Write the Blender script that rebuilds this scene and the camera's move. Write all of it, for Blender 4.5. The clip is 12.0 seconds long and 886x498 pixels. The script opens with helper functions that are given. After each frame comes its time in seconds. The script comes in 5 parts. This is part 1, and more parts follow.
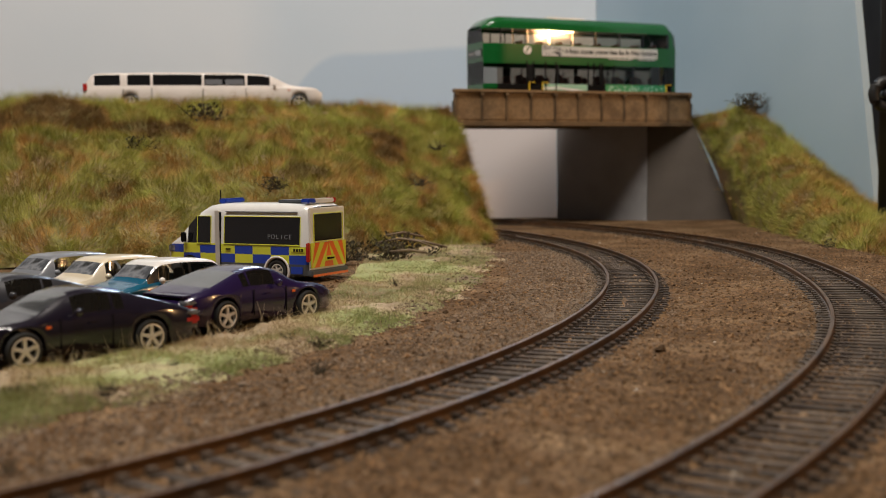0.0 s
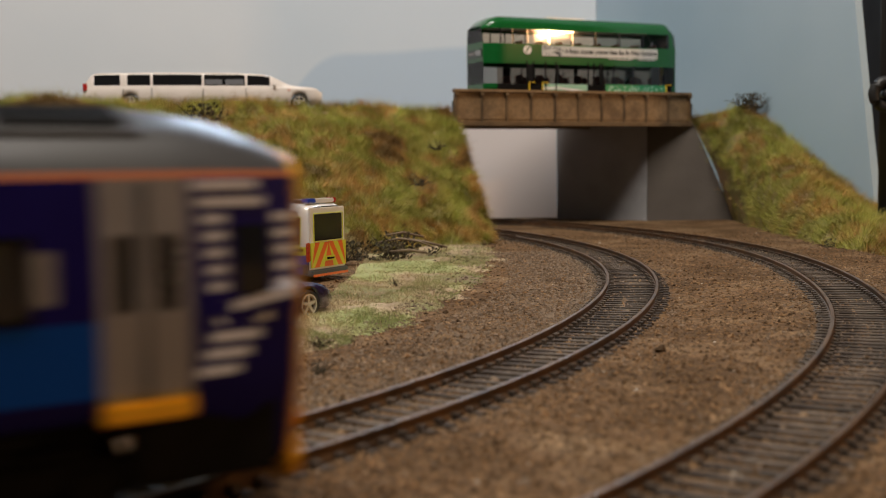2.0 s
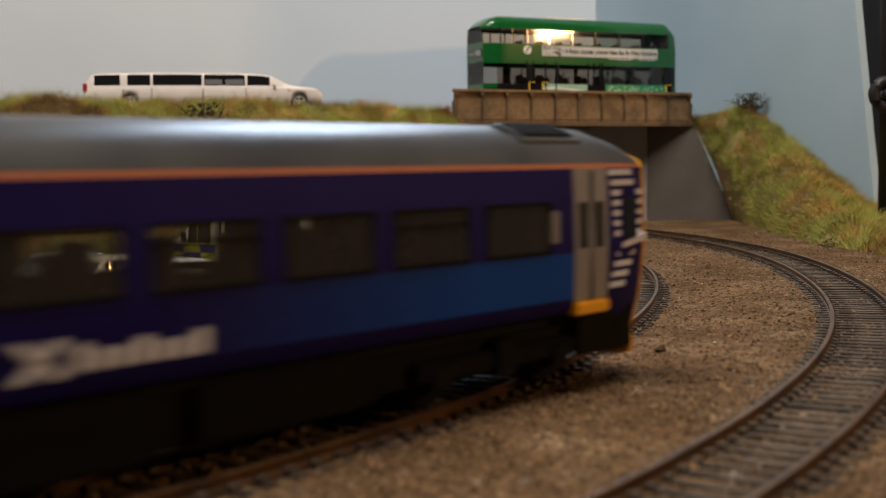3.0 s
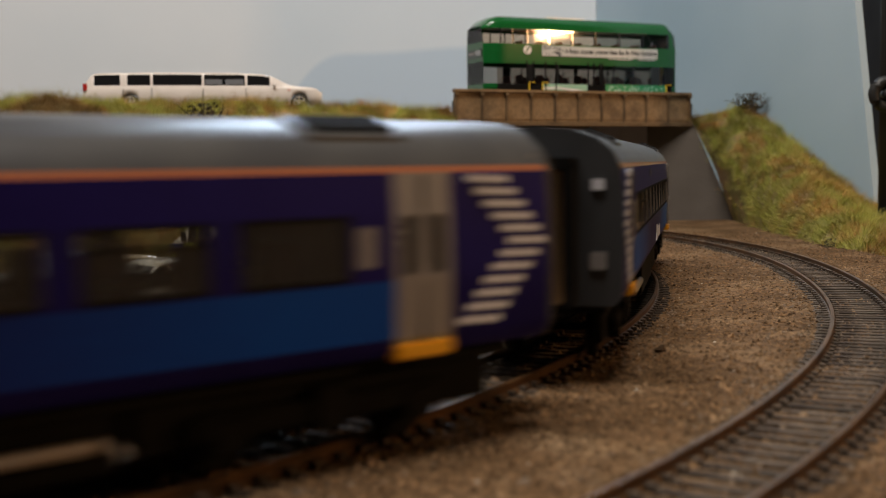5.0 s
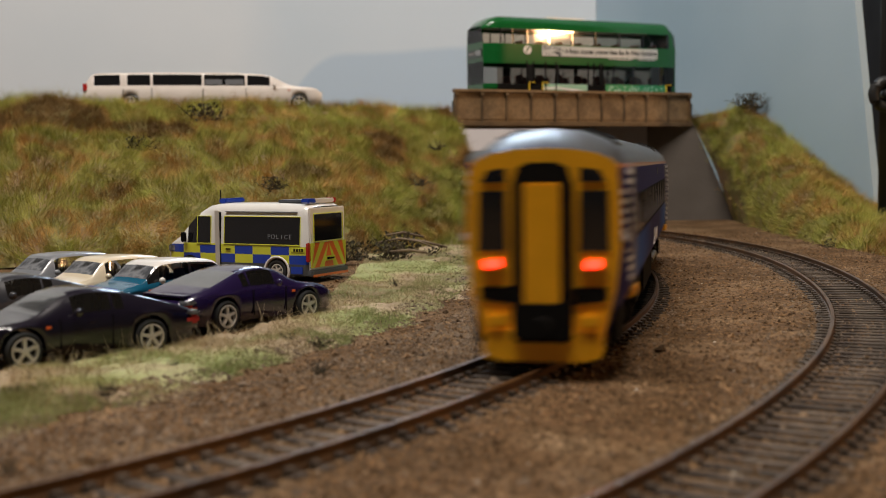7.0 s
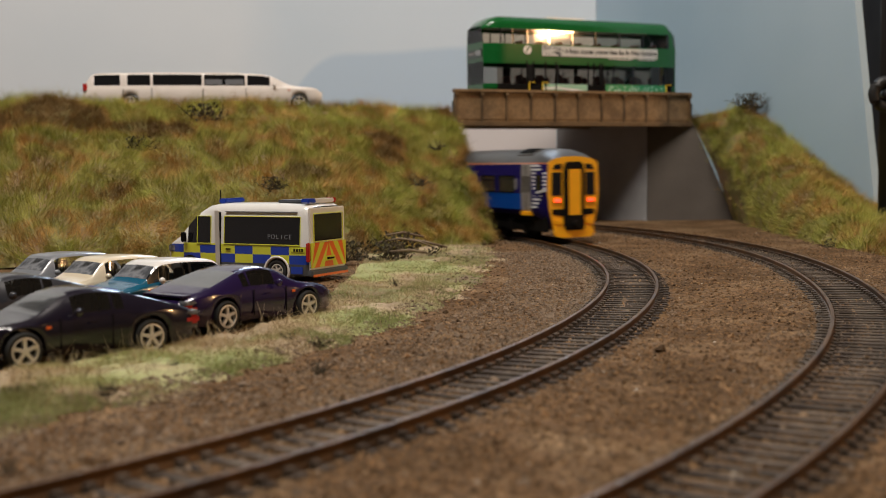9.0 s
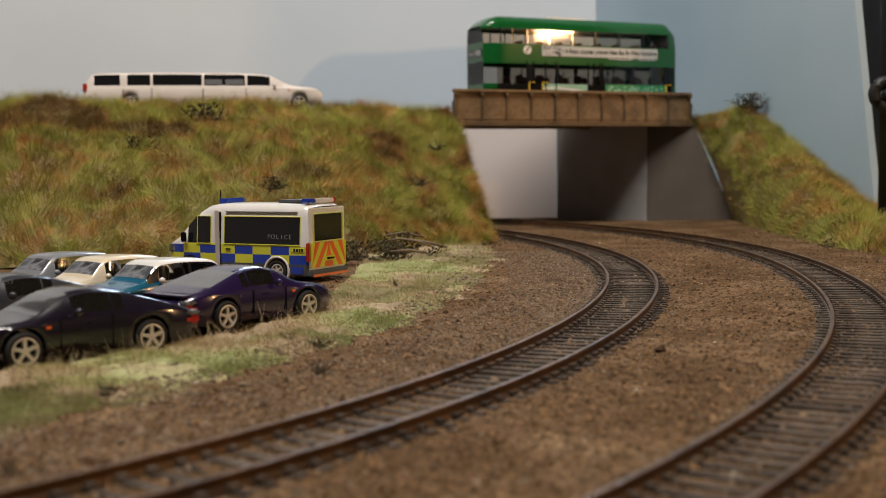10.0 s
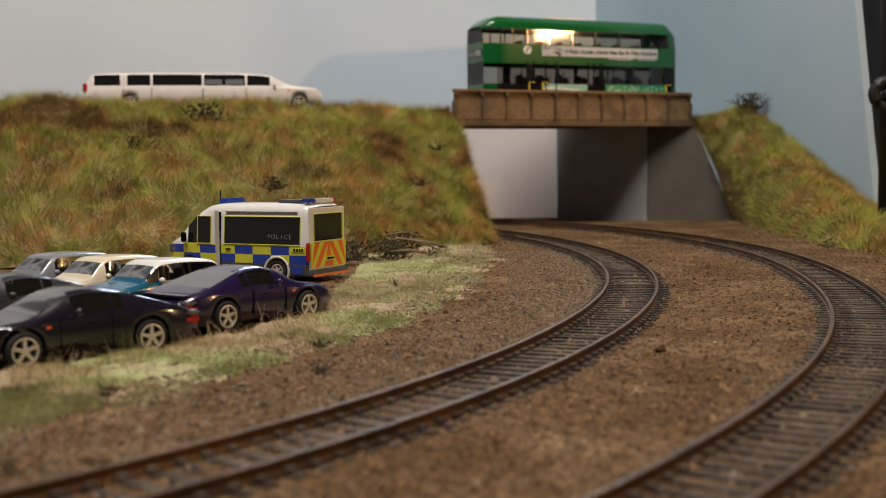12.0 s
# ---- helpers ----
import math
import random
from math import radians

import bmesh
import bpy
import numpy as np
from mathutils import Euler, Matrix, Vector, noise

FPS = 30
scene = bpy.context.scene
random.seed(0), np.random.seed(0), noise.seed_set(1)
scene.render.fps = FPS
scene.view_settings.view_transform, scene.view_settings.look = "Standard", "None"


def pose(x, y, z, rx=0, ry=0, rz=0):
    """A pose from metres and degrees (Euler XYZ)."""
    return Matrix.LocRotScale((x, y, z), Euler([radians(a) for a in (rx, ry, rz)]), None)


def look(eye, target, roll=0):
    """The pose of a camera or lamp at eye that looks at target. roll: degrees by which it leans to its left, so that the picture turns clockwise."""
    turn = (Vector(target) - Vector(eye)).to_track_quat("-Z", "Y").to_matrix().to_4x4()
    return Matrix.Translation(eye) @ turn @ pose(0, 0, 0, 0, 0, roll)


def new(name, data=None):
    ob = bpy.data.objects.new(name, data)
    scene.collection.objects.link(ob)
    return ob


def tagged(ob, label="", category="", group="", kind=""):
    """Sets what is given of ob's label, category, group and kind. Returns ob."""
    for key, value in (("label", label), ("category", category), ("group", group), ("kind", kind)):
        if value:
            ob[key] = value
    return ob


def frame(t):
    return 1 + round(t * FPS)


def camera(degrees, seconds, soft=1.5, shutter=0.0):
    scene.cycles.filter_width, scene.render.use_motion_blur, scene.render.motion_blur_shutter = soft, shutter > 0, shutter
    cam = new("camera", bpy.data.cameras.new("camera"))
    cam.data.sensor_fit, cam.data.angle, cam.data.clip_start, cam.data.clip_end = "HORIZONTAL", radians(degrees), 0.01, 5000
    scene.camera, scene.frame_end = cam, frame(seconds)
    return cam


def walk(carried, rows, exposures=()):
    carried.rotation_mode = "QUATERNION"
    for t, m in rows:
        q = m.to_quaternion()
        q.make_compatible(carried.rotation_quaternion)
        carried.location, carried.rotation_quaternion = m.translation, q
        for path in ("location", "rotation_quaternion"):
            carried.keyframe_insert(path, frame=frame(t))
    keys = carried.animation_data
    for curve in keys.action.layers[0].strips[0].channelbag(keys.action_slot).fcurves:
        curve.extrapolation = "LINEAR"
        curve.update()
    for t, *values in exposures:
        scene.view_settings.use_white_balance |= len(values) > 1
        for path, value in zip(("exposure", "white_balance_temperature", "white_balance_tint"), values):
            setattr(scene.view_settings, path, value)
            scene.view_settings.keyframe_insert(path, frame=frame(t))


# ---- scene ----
cam = camera(40.507, 12.0, soft=0.9, shutter=1.0)
cam.data.dof.use_dof = True
cam.data.dof.focus_distance = 0.42
cam.data.dof.aperture_fstop = 25.0
EYE = Matrix.Translation((0, 0, 0.0428072)) @ pose(0, 0, 0, 90 - 4.1073) @ pose(0, 0, 0, 0, 0, -0.7195)
walk(cam, [(0.0, EYE), (12.0, EYE)], exposures=[(0.0, 0.0), (12.0, 0.0)])

MM = 0.001   # the plan below is in millimetres; rail tops are at height 0

# ---- light: a room with a warm ceiling lamp and a daylit window ----
world = bpy.data.worlds.new("world")
scene.world = world
world.use_nodes = True
world.node_tree.nodes["Background"].inputs[0].default_value = (0.75, 0.85, 1.0, 1)
world.node_tree.nodes["Background"].inputs[1].default_value = 0.25


def area(name, at, target, size, power, colour):
    d = bpy.data.lights.new(name, "AREA")
    d.shape, d.size, d.size_y, d.energy, d.color = "RECTANGLE", size[0], size[1], power, colour
    ob = new(name, d)
    ob.matrix_world = look(at, target)
    return ob


area("ceiling_lamp", (-0.18, 0.08, 1.42), (0.0, 0.66, 0.0), (0.95, 0.22), 25.0, (1.0, 0.92, 0.83))
area("window_light", (0.0, 1.58, 0.90), (-0.06, 0.25, 0.05), (0.34, 0.2), 6.0, (0.66, 0.81, 1.0))
area("side_lamp", (1.15, 0.20, 0.40), (0.0, 0.6, 0.03), (0.06, 0.018), 3.2, (1.0, 0.56, 0.24))


# ---- materials ----
def shade(name, colour, rough=0.5, metal=0.0, spot=None, spot_scale=60.0, mix=0.5, bump=0.0, bump_scale=300.0,
          coat=0.0, spec=0.5, emit=0.0, detail=6.0, obj_random=0.0, stretch=(1, 1, 1), fine=None, island=0.0):
    """A surface with large spots, fine grain and relief; scales are per metre."""
    m = bpy.data.materials.new(name)
    m.use_nodes = True
    nt = m.node_tree
    b = nt.nodes["Principled BSDF"]
    b.inputs["Roughness"].default_value = rough
    b.inputs["Metallic"].default_value = metal
    b.inputs["Coat Weight"].default_value = coat
    b.inputs["Coat Roughness"].default_value = 0.06
    b.inputs["Specular IOR Level"].default_value = spec
    b.inputs["Base Color"].default_value = (*colour, 1)
    L = nt.links.new
    tc = nt.nodes.new("ShaderNodeTexCoord")
    mp = nt.nodes.new("ShaderNodeMapping")
    mp.inputs["Scale"].default_value = stretch
    L(tc.outputs["Object"], mp.inputs[0])
    out = None
    if spot:
        n = nt.nodes.new("ShaderNodeTexNoise")
        n.inputs["Scale"].default_value = spot_scale
        n.inputs["Detail"].default_value = detail
        L(mp.outputs[0], n.inputs["Vector"])
        r = nt.nodes.new("ShaderNodeValToRGB")
        cols = [colour] + list(spot)
        e = r.color_ramp.elements
        e[0].position, e[1].position = 0.36, 0.66
        e[0].color, e[1].color = (*cols[0], 1), (*cols[-1], 1)
        for i, c in enumerate(cols[1:-1]):
            x = e.new(0.36 + 0.3 * (i + 1) / (len(cols) - 1))
            x.color = (*c, 1)
        L(n.outputs["Fac"], r.inputs[0])
        out = r.outputs[0]
    if fine:
        n2 = nt.nodes.new("ShaderNodeTexNoise")
        n2.inputs["Scale"].default_value = fine[0]
        n2.inputs["Detail"].default_value = 3
        L(mp.outputs[0], n2.inputs["Vector"])
        r2 = nt.nodes.new("ShaderNodeMapRange")
        r2.inputs["From Min"].default_value, r2.inputs["From Max"].default_value = 0.3, 0.7
        r2.inputs["To Min"].default_value, r2.inputs["To Max"].default_value = 1 - fine[1], 1 + fine[1]
        L(n2.outputs["Fac"], r2.inputs["Value"])
        out = scaled(nt, out, colour, r2.outputs[0])
    if obj_random or island:
        if island:
            g = nt.nodes.new("ShaderNodeNewGeometry")
            src = g.outputs["Random Per Island"]
        else:
            src = nt.nodes.new("ShaderNodeObjectInfo").outputs["Random"]
        amount = island or obj_random
        r3 = nt.nodes.new("ShaderNodeMapRange")
        r3.inputs["To Min"].default_value, r3.inputs["To Max"].default_value = 1 - amount, 1 + amount
        L(src, r3.inputs["Value"])
        out = scaled(nt, out, colour, r3.outputs[0])
    if out:
        L(out, b.inputs["Base Color"])
    if bump:
        n3 = nt.nodes.new("ShaderNodeTexNoise")
        n3.inputs["Scale"].default_value = bump_scale
        n3.inputs["Detail"].default_value = 5
        L(mp.outputs[0], n3.inputs["Vector"])
        bp = nt.nodes.new("ShaderNodeBump")
        bp.inputs["Strength"].default_value = 0.8
        bp.inputs["Distance"].default_value = bump
        L(n3.outputs["Fac"], bp.inputs["Height"])
        L(bp.outputs[0], b.inputs["Normal"])
    if emit:
        b.inputs["Emission Color"].default_value = (*colour, 1)
        b.inputs["Emission Strength"].default_value = emit
    return m


def scaled(nt, out, colour, fac):
    v = nt.nodes.new("ShaderNodeVectorMath")
    v.operation = "SCALE"
    if out:
        nt.links.new(out, v.inputs[0])
    else:
        v.inputs[0].default_value = colour
    nt.links.new(fac, v.inputs["Scale"])
    return v.outputs[0]


def glass(name, tint, gloss_rough=0.04, ior=1.5, haze=0.0):
    """Thin tinted glazing: clear with a mirror gloss by Fresnel; the last argument mixes in a dull brownish haze."""
    m = bpy.data.materials.new(name)
    m.use_nodes = True
    nt = m.node_tree
    nt.nodes.remove(nt.nodes["Principled BSDF"])
    t = nt.nodes.new("ShaderNodeBsdfTransparent")
    t.inputs[0].default_value = (*tint, 1)
    g = nt.nodes.new("ShaderNodeBsdfGlossy")
    g.inputs["Roughness"].default_value = gloss_rough
    f = nt.nodes.new("ShaderNodeFresnel")
    f.inputs[0].default_value = ior
    mx = nt.nodes.new("ShaderNodeMixShader")
    nt.links.new(f.outputs[0], mx.inputs[0])
    nt.links.new(t.outputs[0], mx.inputs[1])
    nt.links.new(g.outputs[0], mx.inputs[2])
    top = mx
    if haze:
        d = nt.nodes.new("ShaderNodeBsdfDiffuse")
        d.inputs[0].default_value = (0.34, 0.30, 0.25, 1)
        n = nt.nodes.new("ShaderNodeTexNoise")
        n.inputs["Scale"].default_value = 160
        r = nt.nodes.new("ShaderNodeMapRange")
        r.inputs["To Min"].default_value, r.inputs["To Max"].default_value = haze * 0.5, haze * 1.5
        top = nt.nodes.new("ShaderNodeMixShader")
        nt.links.new(n.outputs["Fac"], r.inputs["Value"])
        nt.links.new(r.outputs[0], top.inputs[0])
        nt.links.new(mx.outputs[0], top.inputs[1])
        nt.links.new(d.outputs[0], top.inputs[2])
    nt.links.new(top.outputs[0], nt.nodes["Material Output"].inputs[0])
    return m


M_BALLAST = shade("ballast_ground", (0.090, 0.051, 0.023), 0.95, spot=[(0.14, 0.082, 0.041), (0.19, 0.12, 0.064)], spot_scale=30,
                  bump=0.0014, bump_scale=420, fine=(480, 0.5), spec=0.12)
M_FLOCK = shade("verge_flock", (0.30, 0.32, 0.13), 0.95, spot=[(0.36, 0.36, 0.16), (0.42, 0.32, 0.20), (0.30, 0.22, 0.13), (0.20, 0.20, 0.075), (0.22, 0.15, 0.09)], spot_scale=17, detail=4.0,
                bump=0.0006, bump_scale=900, fine=(650, 0.22))
M_STONE = shade("ballast_stones", (0.21, 0.128, 0.068), 0.95, spot=[(0.15, 0.09, 0.046), (0.27, 0.18, 0.105)], spot_scale=60, island=0.7, spec=0.12)
M_SOIL = shade("soil", (0.24, 0.16, 0.085), 0.95, spot=[(0.20, 0.19, 0.06), (0.30, 0.21, 0.12)], spot_scale=35, bump=0.001, bump_scale=500,
               fine=(600, 0.3))
M_GRASS = shade("grass_fibre", (0.17, 0.105, 0.035), 0.85, spot=[(0.42, 0.24, 0.075), (0.28, 0.28, 0.055), (0.42, 0.38, 0.095), (0.31, 0.34, 0.062), (0.47, 0.36, 0.11), (0.48, 0.27, 0.085), (0.35, 0.34, 0.07), (0.20, 0.14, 0.042)],
                spot_scale=20, island=0.16, detail=3.5, spec=0.25, fine=(85, 0.30))
M_VERGE_GREEN = shade("verge_green_fibre", (0.27, 0.31, 0.11), 0.85, spot=[(0.35, 0.39, 0.15), (0.23, 0.24, 0.09), (0.40, 0.43, 0.18)], spot_scale=26, island=0.15, detail=3.0)
M_VERGE = shade("verge_fibre", (0.36, 0.38, 0.15), 0.85, spot=[(0.44, 0.42, 0.20), (0.52, 0.40, 0.25), (0.46, 0.38, 0.20), (0.30, 0.32, 0.13)], spot_scale=17, island=0.15, detail=3.0)
M_STRAW = shade("dry_straw", (0.50, 0.41, 0.25), 0.8, spot=[(0.40, 0.30, 0.16)], spot_scale=80, island=0.3)
M_BRANCH = shade("dead_wood", (0.22, 0.16, 0.10), 0.9, spot=[(0.12, 0.08, 0.05)], spot_scale=200)
M_SCRUB = shade("scrub_leaf", (0.04, 0.038, 0.016), 0.9, spot=[(0.075, 0.05, 0.022)], spot_scale=120, island=0.4)
M_STONE_GREY = shade("track_stones", (0.205, 0.152, 0.108), 0.95, island=0.38, spec=0.12)
M_CHIP = shade("pale_chips", (0.52, 0.46, 0.38), 0.8, island=0.35)
M_TWIG = shade("twig", (0.035, 0.028, 0.016), 0.9, spot=[(0.06, 0.045, 0.02)], spot_scale=150)
M_RAIL = shade("rusty_rail", (0.17, 0.085, 0.032), 0.36, 0.45, spot=[(0.075, 0.042, 0.022)], spot_scale=70, bump=0.0001, bump_scale=900)
M_SLEEPER = shade("weathered_sleeper", (0.060, 0.043, 0.031), 0.85, spot=[(0.12, 0.094, 0.072)], spot_scale=140, obj_random=0.4, bump=0.0002, bump_scale=900, spec=0.2)
M_GIRDER = shade("weathered_girder", (0.20, 0.12, 0.055), 0.55, spot=[(0.26, 0.165, 0.085), (0.15, 0.09, 0.045)], spot_scale=45, bump=0.0002, bump_scale=600, fine=(500, 0.2))
M_GIRDER_DK = shade("dark_girder", (0.115, 0.068, 0.032), 0.55, spot=[(0.16, 0.10, 0.05), (0.08, 0.05, 0.028)], spot_scale=70, bump=0.0002, bump_scale=600)
M_CONCRETE = shade("grey_concrete", (0.33, 0.335, 0.36), 0.8, spot=[(0.38, 0.38, 0.395), (0.29, 0.29, 0.295)], spot_scale=16, bump=0.0002, bump_scale=300)
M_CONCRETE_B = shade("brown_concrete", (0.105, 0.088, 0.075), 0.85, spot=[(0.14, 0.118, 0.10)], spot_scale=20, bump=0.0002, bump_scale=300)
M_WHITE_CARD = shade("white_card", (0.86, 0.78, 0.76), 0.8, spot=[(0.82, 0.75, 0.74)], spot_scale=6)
M_TARMAC = shade("tarmac", (0.06, 0.058, 0.055), 0.9, spot=[(0.09, 0.085, 0.08)], spot_scale=60, bump=0.0003, bump_scale=900)
M_ROOM = shade("room_wall", (0.32, 0.31, 0.30), 0.9, spot=[(0.27, 0.26, 0.25)], spot_scale=2)
M_DARK = shade("black_plastic", (0.012, 0.012, 0.013), 0.45, spot=[(0.02, 0.02, 0.02)], spot_scale=40)
M_ORANGE = shade("orange_trim", (0.55, 0.20, 0.03), 0.5)
M_GLASS = glass("clear_glazing", (0.85, 0.88, 0.88))
M_TINT = glass("tinted_glazing", (0.50, 0.49, 0.45), haze=0.10)
# Pale spots in the dark base colour stand in for white reflections.
M_SCREEN = shade("windscreen_painted_glints", (0.085, 0.09, 0.10), 0.08, spot=[(0.26, 0.27, 0.29), (0.05, 0.052, 0.055)], spot_scale=170, coat=0.8)
M_UPPER = glass("upper_deck_glazing", (0.76, 0.69, 0.60), ior=1.28)
M_CARTINT = glass("car_glazing", (0.45, 0.44, 0.40), haze=0.03)
M_BUSTINT = glass("brown_tinted_glazing", (0.52, 0.46, 0.40))
M_CARGLASS = shade("milky_car_glazing", (0.055, 0.057, 0.06), 0.10, spot=[(0.085, 0.088, 0.09)], spot_scale=90, coat=0.4)
M_BLACKGLASS = shade("black_glazing", (0.012, 0.012, 0.013), 0.08, coat=0.5)
M_TYRE = shade("tyre", (0.015, 0.015, 0.015), 0.8)
M_RIM = shade("silver_rim", (0.66, 0.63, 0.58), 0.35, 0.25)


def paint(name, c, rough=0.3, coat=0.6):
    return shade(name, c, rough, coat=coat, spot=[tuple(min(1, v * 1.08 + 0.002) for v in c)], spot_scale=120)


M_BLUE_DK = shade("dark_blue_paint", (0.009, 0.005, 0.10), 0.5, spot=[(0.011, 0.007, 0.12)], spot_scale=120, spec=0.12)
M_BLUE_LT = shade("light_blue_halftone", (0.002, 0.085, 0.42), 0.5, spec=0.16)


def halftone():
    """Light blue by the doors, breaking up into dark blue along the coach."""
    nt = M_BLUE_LT.node_tree
    L = nt.links.new
    tc = nt.nodes.new("ShaderNodeTexCoord")
    sx = nt.nodes.new("ShaderNodeSeparateXYZ")
    L(tc.outputs["Object"], sx.inputs[0])
    ab = nt.nodes.new("ShaderNodeMath")
    ab.operation = "ABSOLUTE"
    L(sx.outputs["X"], ab.inputs[0])
    mr = nt.nodes.new("ShaderNodeMapRange")
    mr.inputs["From Min"].default_value, mr.inputs["From Max"].default_value = 0.034, 0.098
    L(ab.outputs[0], mr.inputs["Value"])
    n = nt.nodes.new("ShaderNodeTexNoise")
    n.inputs["Scale"].default_value = 900
    L(tc.outputs["Object"], n.inputs["Vector"])
    ad = nt.nodes.new("ShaderNodeMath")
    ad.operation = "MULTIPLY_ADD"
    ad.inputs[1].default_value = 0.5
    L(n.outputs["Fac"], ad.inputs[0])
    sb = nt.nodes.new("ShaderNodeMath")
    sb.operation = "SUBTRACT"
    sb.inputs[1].default_value = 0.25
    L(mr.outputs[0], sb.inputs[0])
    L(sb.outputs[0], ad.inputs[2])
    ad.use_clamp = True
    mx = nt.nodes.new("ShaderNodeMix")
    mx.data_type = "RGBA"
    mx.inputs["A"].default_value = (0.009, 0.005, 0.10, 1)
    mx.inputs["B"].default_value = (0.001, 0.065, 0.36, 1)
    L(ad.outputs[0], mx.inputs["Factor"])
    L(mx.outputs["Result"], nt.nodes["Principled BSDF"].inputs["Base Color"])


halftone()
M_ROOF = shade("grey_roof", (0.050, 0.050, 0.054), 0.36, spot=[(0.085, 0.083, 0.08)], spot_scale=50, spec=0.6)
M_STRIPE = paint("orange_stripe", (0.38, 0.125, 0.055))
M_YELLOW = paint("warning_yellow", (0.90, 0.42, 0.006), 0.4, 0.2)
M_DOORGREY = paint("grey_door", (0.27, 0.25, 0.24), 0.4, 0.2)
M_GANGWAY = shade("charcoal_end", (0.035, 0.038, 0.042), 0.5, spot=[(0.05, 0.052, 0.056)], spot_scale=90)
M_SILVER = paint("silver_graphic", (0.72, 0.72, 0.76), 0.4, 0.2)
M_UNDER = shade("underframe_black", (0.006, 0.0055, 0.005), 0.75, spot=[(0.010, 0.009, 0.008)], spot_scale=200, spec=0.1)
M_TAN = shade("weathered_pipe", (0.36, 0.33, 0.30), 0.35, 0.5, spot=[(0.36, 0.30, 0.25)], spot_scale=200)
M_TAIL = shade("tail_light", (1.0, 0.025, 0.012), 0.3, emit=7.0)
M_LINING = shade("pale_lining", (0.34, 0.31, 0.26), 0.7, spot=[(0.42, 0.38, 0.31)], spot_scale=90)
M_SEAT = shade("seat_red", (0.18, 0.06, 0.05), 0.7)
M_GREEN = paint("bus_green", (0.006, 0.105, 0.021), 0.16, 0.5)
M_GREEN_LT = paint("bus_light_green", (0.30, 0.55, 0.40))
M_WHITE = paint("white_paint", (0.78, 0.76, 0.73), 0.3, 0.6)
M_BANNER = shade("matte_banner", (0.72, 0.70, 0.66), 0.6, spot=[(0.68, 0.66, 0.62)], spot_scale=120, spec=0.15)
M_CREAM = paint("cream_paint", (0.72, 0.62, 0.46), 0.3, 0.6)
M_TEAL = paint("teal_paint", (0.008, 0.10, 0.18), 0.25, 0.3)
M_PURPLE = paint("dark_purple_paint", (0.016, 0.007, 0.045), 0.22, 0.6)
M_BLACKCAR = paint("black_plum_paint", (0.009, 0.006, 0.014), 0.22, 0.5)
M_SILVERCAR = paint("grey_silver_paint", (0.20, 0.21, 0.23), 0.3, 0.4)
M_DARKGREY = paint("dark_grey_paint", (0.03, 0.03, 0.036), 0.3, 0.4)
M_POLBLUE = paint("police_blue", (0.012, 0.055, 0.42))
M_POLYELLOW = paint("hi_vis_yellow", (0.70, 0.72, 0.06))
M_POLORANGE = paint("hi_vis_orange", (0.85, 0.17, 0.03))
M_RED = paint("red_lens", (0.45, 0.02, 0.015), 0.2)
M_LIMO = paint("pale_pink_white_paint", (0.74, 0.68, 0.63), 0.3, 0.7)
M_GREYPLASTIC = paint("grey_plastic", (0.09, 0.10, 0.11), 0.5, 0.1)
M_HANDRAIL = paint("yellow_handrail", (0.75, 0.50, 0.03))


# ---- mesh helpers, in millimetres ----
def mesh(name, verts, faces, smooth=False):
    me = bpy.data.meshes.new(name)
    me.from_pydata([(x * MM, y * MM, z * MM) for x, y, z in verts], [], faces)
    if smooth:
        me.polygons.foreach_set("use_smooth", [True] * len(me.polygons))
    me.update()
    return me


def put(name, data, material, parent=None, label="", smooth=False):
    """Links a mesh, given as (verts, faces), as one part under a thing."""
    me = mesh(name, data[0], data[1], smooth)
    me.materials.append(material)
    ob = new(name, me)
    if parent:
        ob.parent = parent
    if label:
        ob["label"] = label
    return ob


def thing(name, label, category, group="", at=(0, 0, 0), turn=0.0, kind=""):
    ob = new(name)
    ob.matrix_world = pose(at[0] * MM, at[1] * MM, at[2] * MM, 0, 0, turn)
    ob.empty_display_size = 0.01
    return tagged(ob, label, category, group, kind)


def join(*parts):
    v, f = [], []
    for a, b in parts:
        n = len(v)
        v += list(a)
        f += [tuple(i + n for i in q) for q in b]
    return v, f


def box(x0, x1, y0, y1, z0, z1, bev=0.0):
    """A box; with bev, its edges are chamfered."""
    if not bev:
        v = [(x, y, z) for z in (z0, z1) for y in (y0, y1) for x in (x0, x1)]
        return v, [(0, 2, 3, 1), (4, 5, 7, 6), (0, 1, 5, 4), (2, 6, 7, 3), (0, 4, 6, 2), (1, 3, 7, 5)]
    bm = bmesh.new()
    bmesh.ops.create_cube(bm, size=1)
    for q in bm.verts:
        q.co = Vector(((x0 + x1) / 2 + q.co.x * (x1 - x0), (y0 + y1) / 2 + q.co.y * (y1 - y0), (z0 + z1) / 2 + q.co.z * (z1 - z0)))
    bmesh.ops.bevel(bm, geom=list(bm.edges), offset=bev, segments=2, affect="EDGES", clamp_overlap=True)
    return from_bm(bm)


def from_bm(bm):
    bm.verts.index_update()
    v = [tuple(q.co) for q in bm.verts]
    f = [tuple(q.index for q in p.verts) for p in bm.faces]
    bm.free()
    return v, f


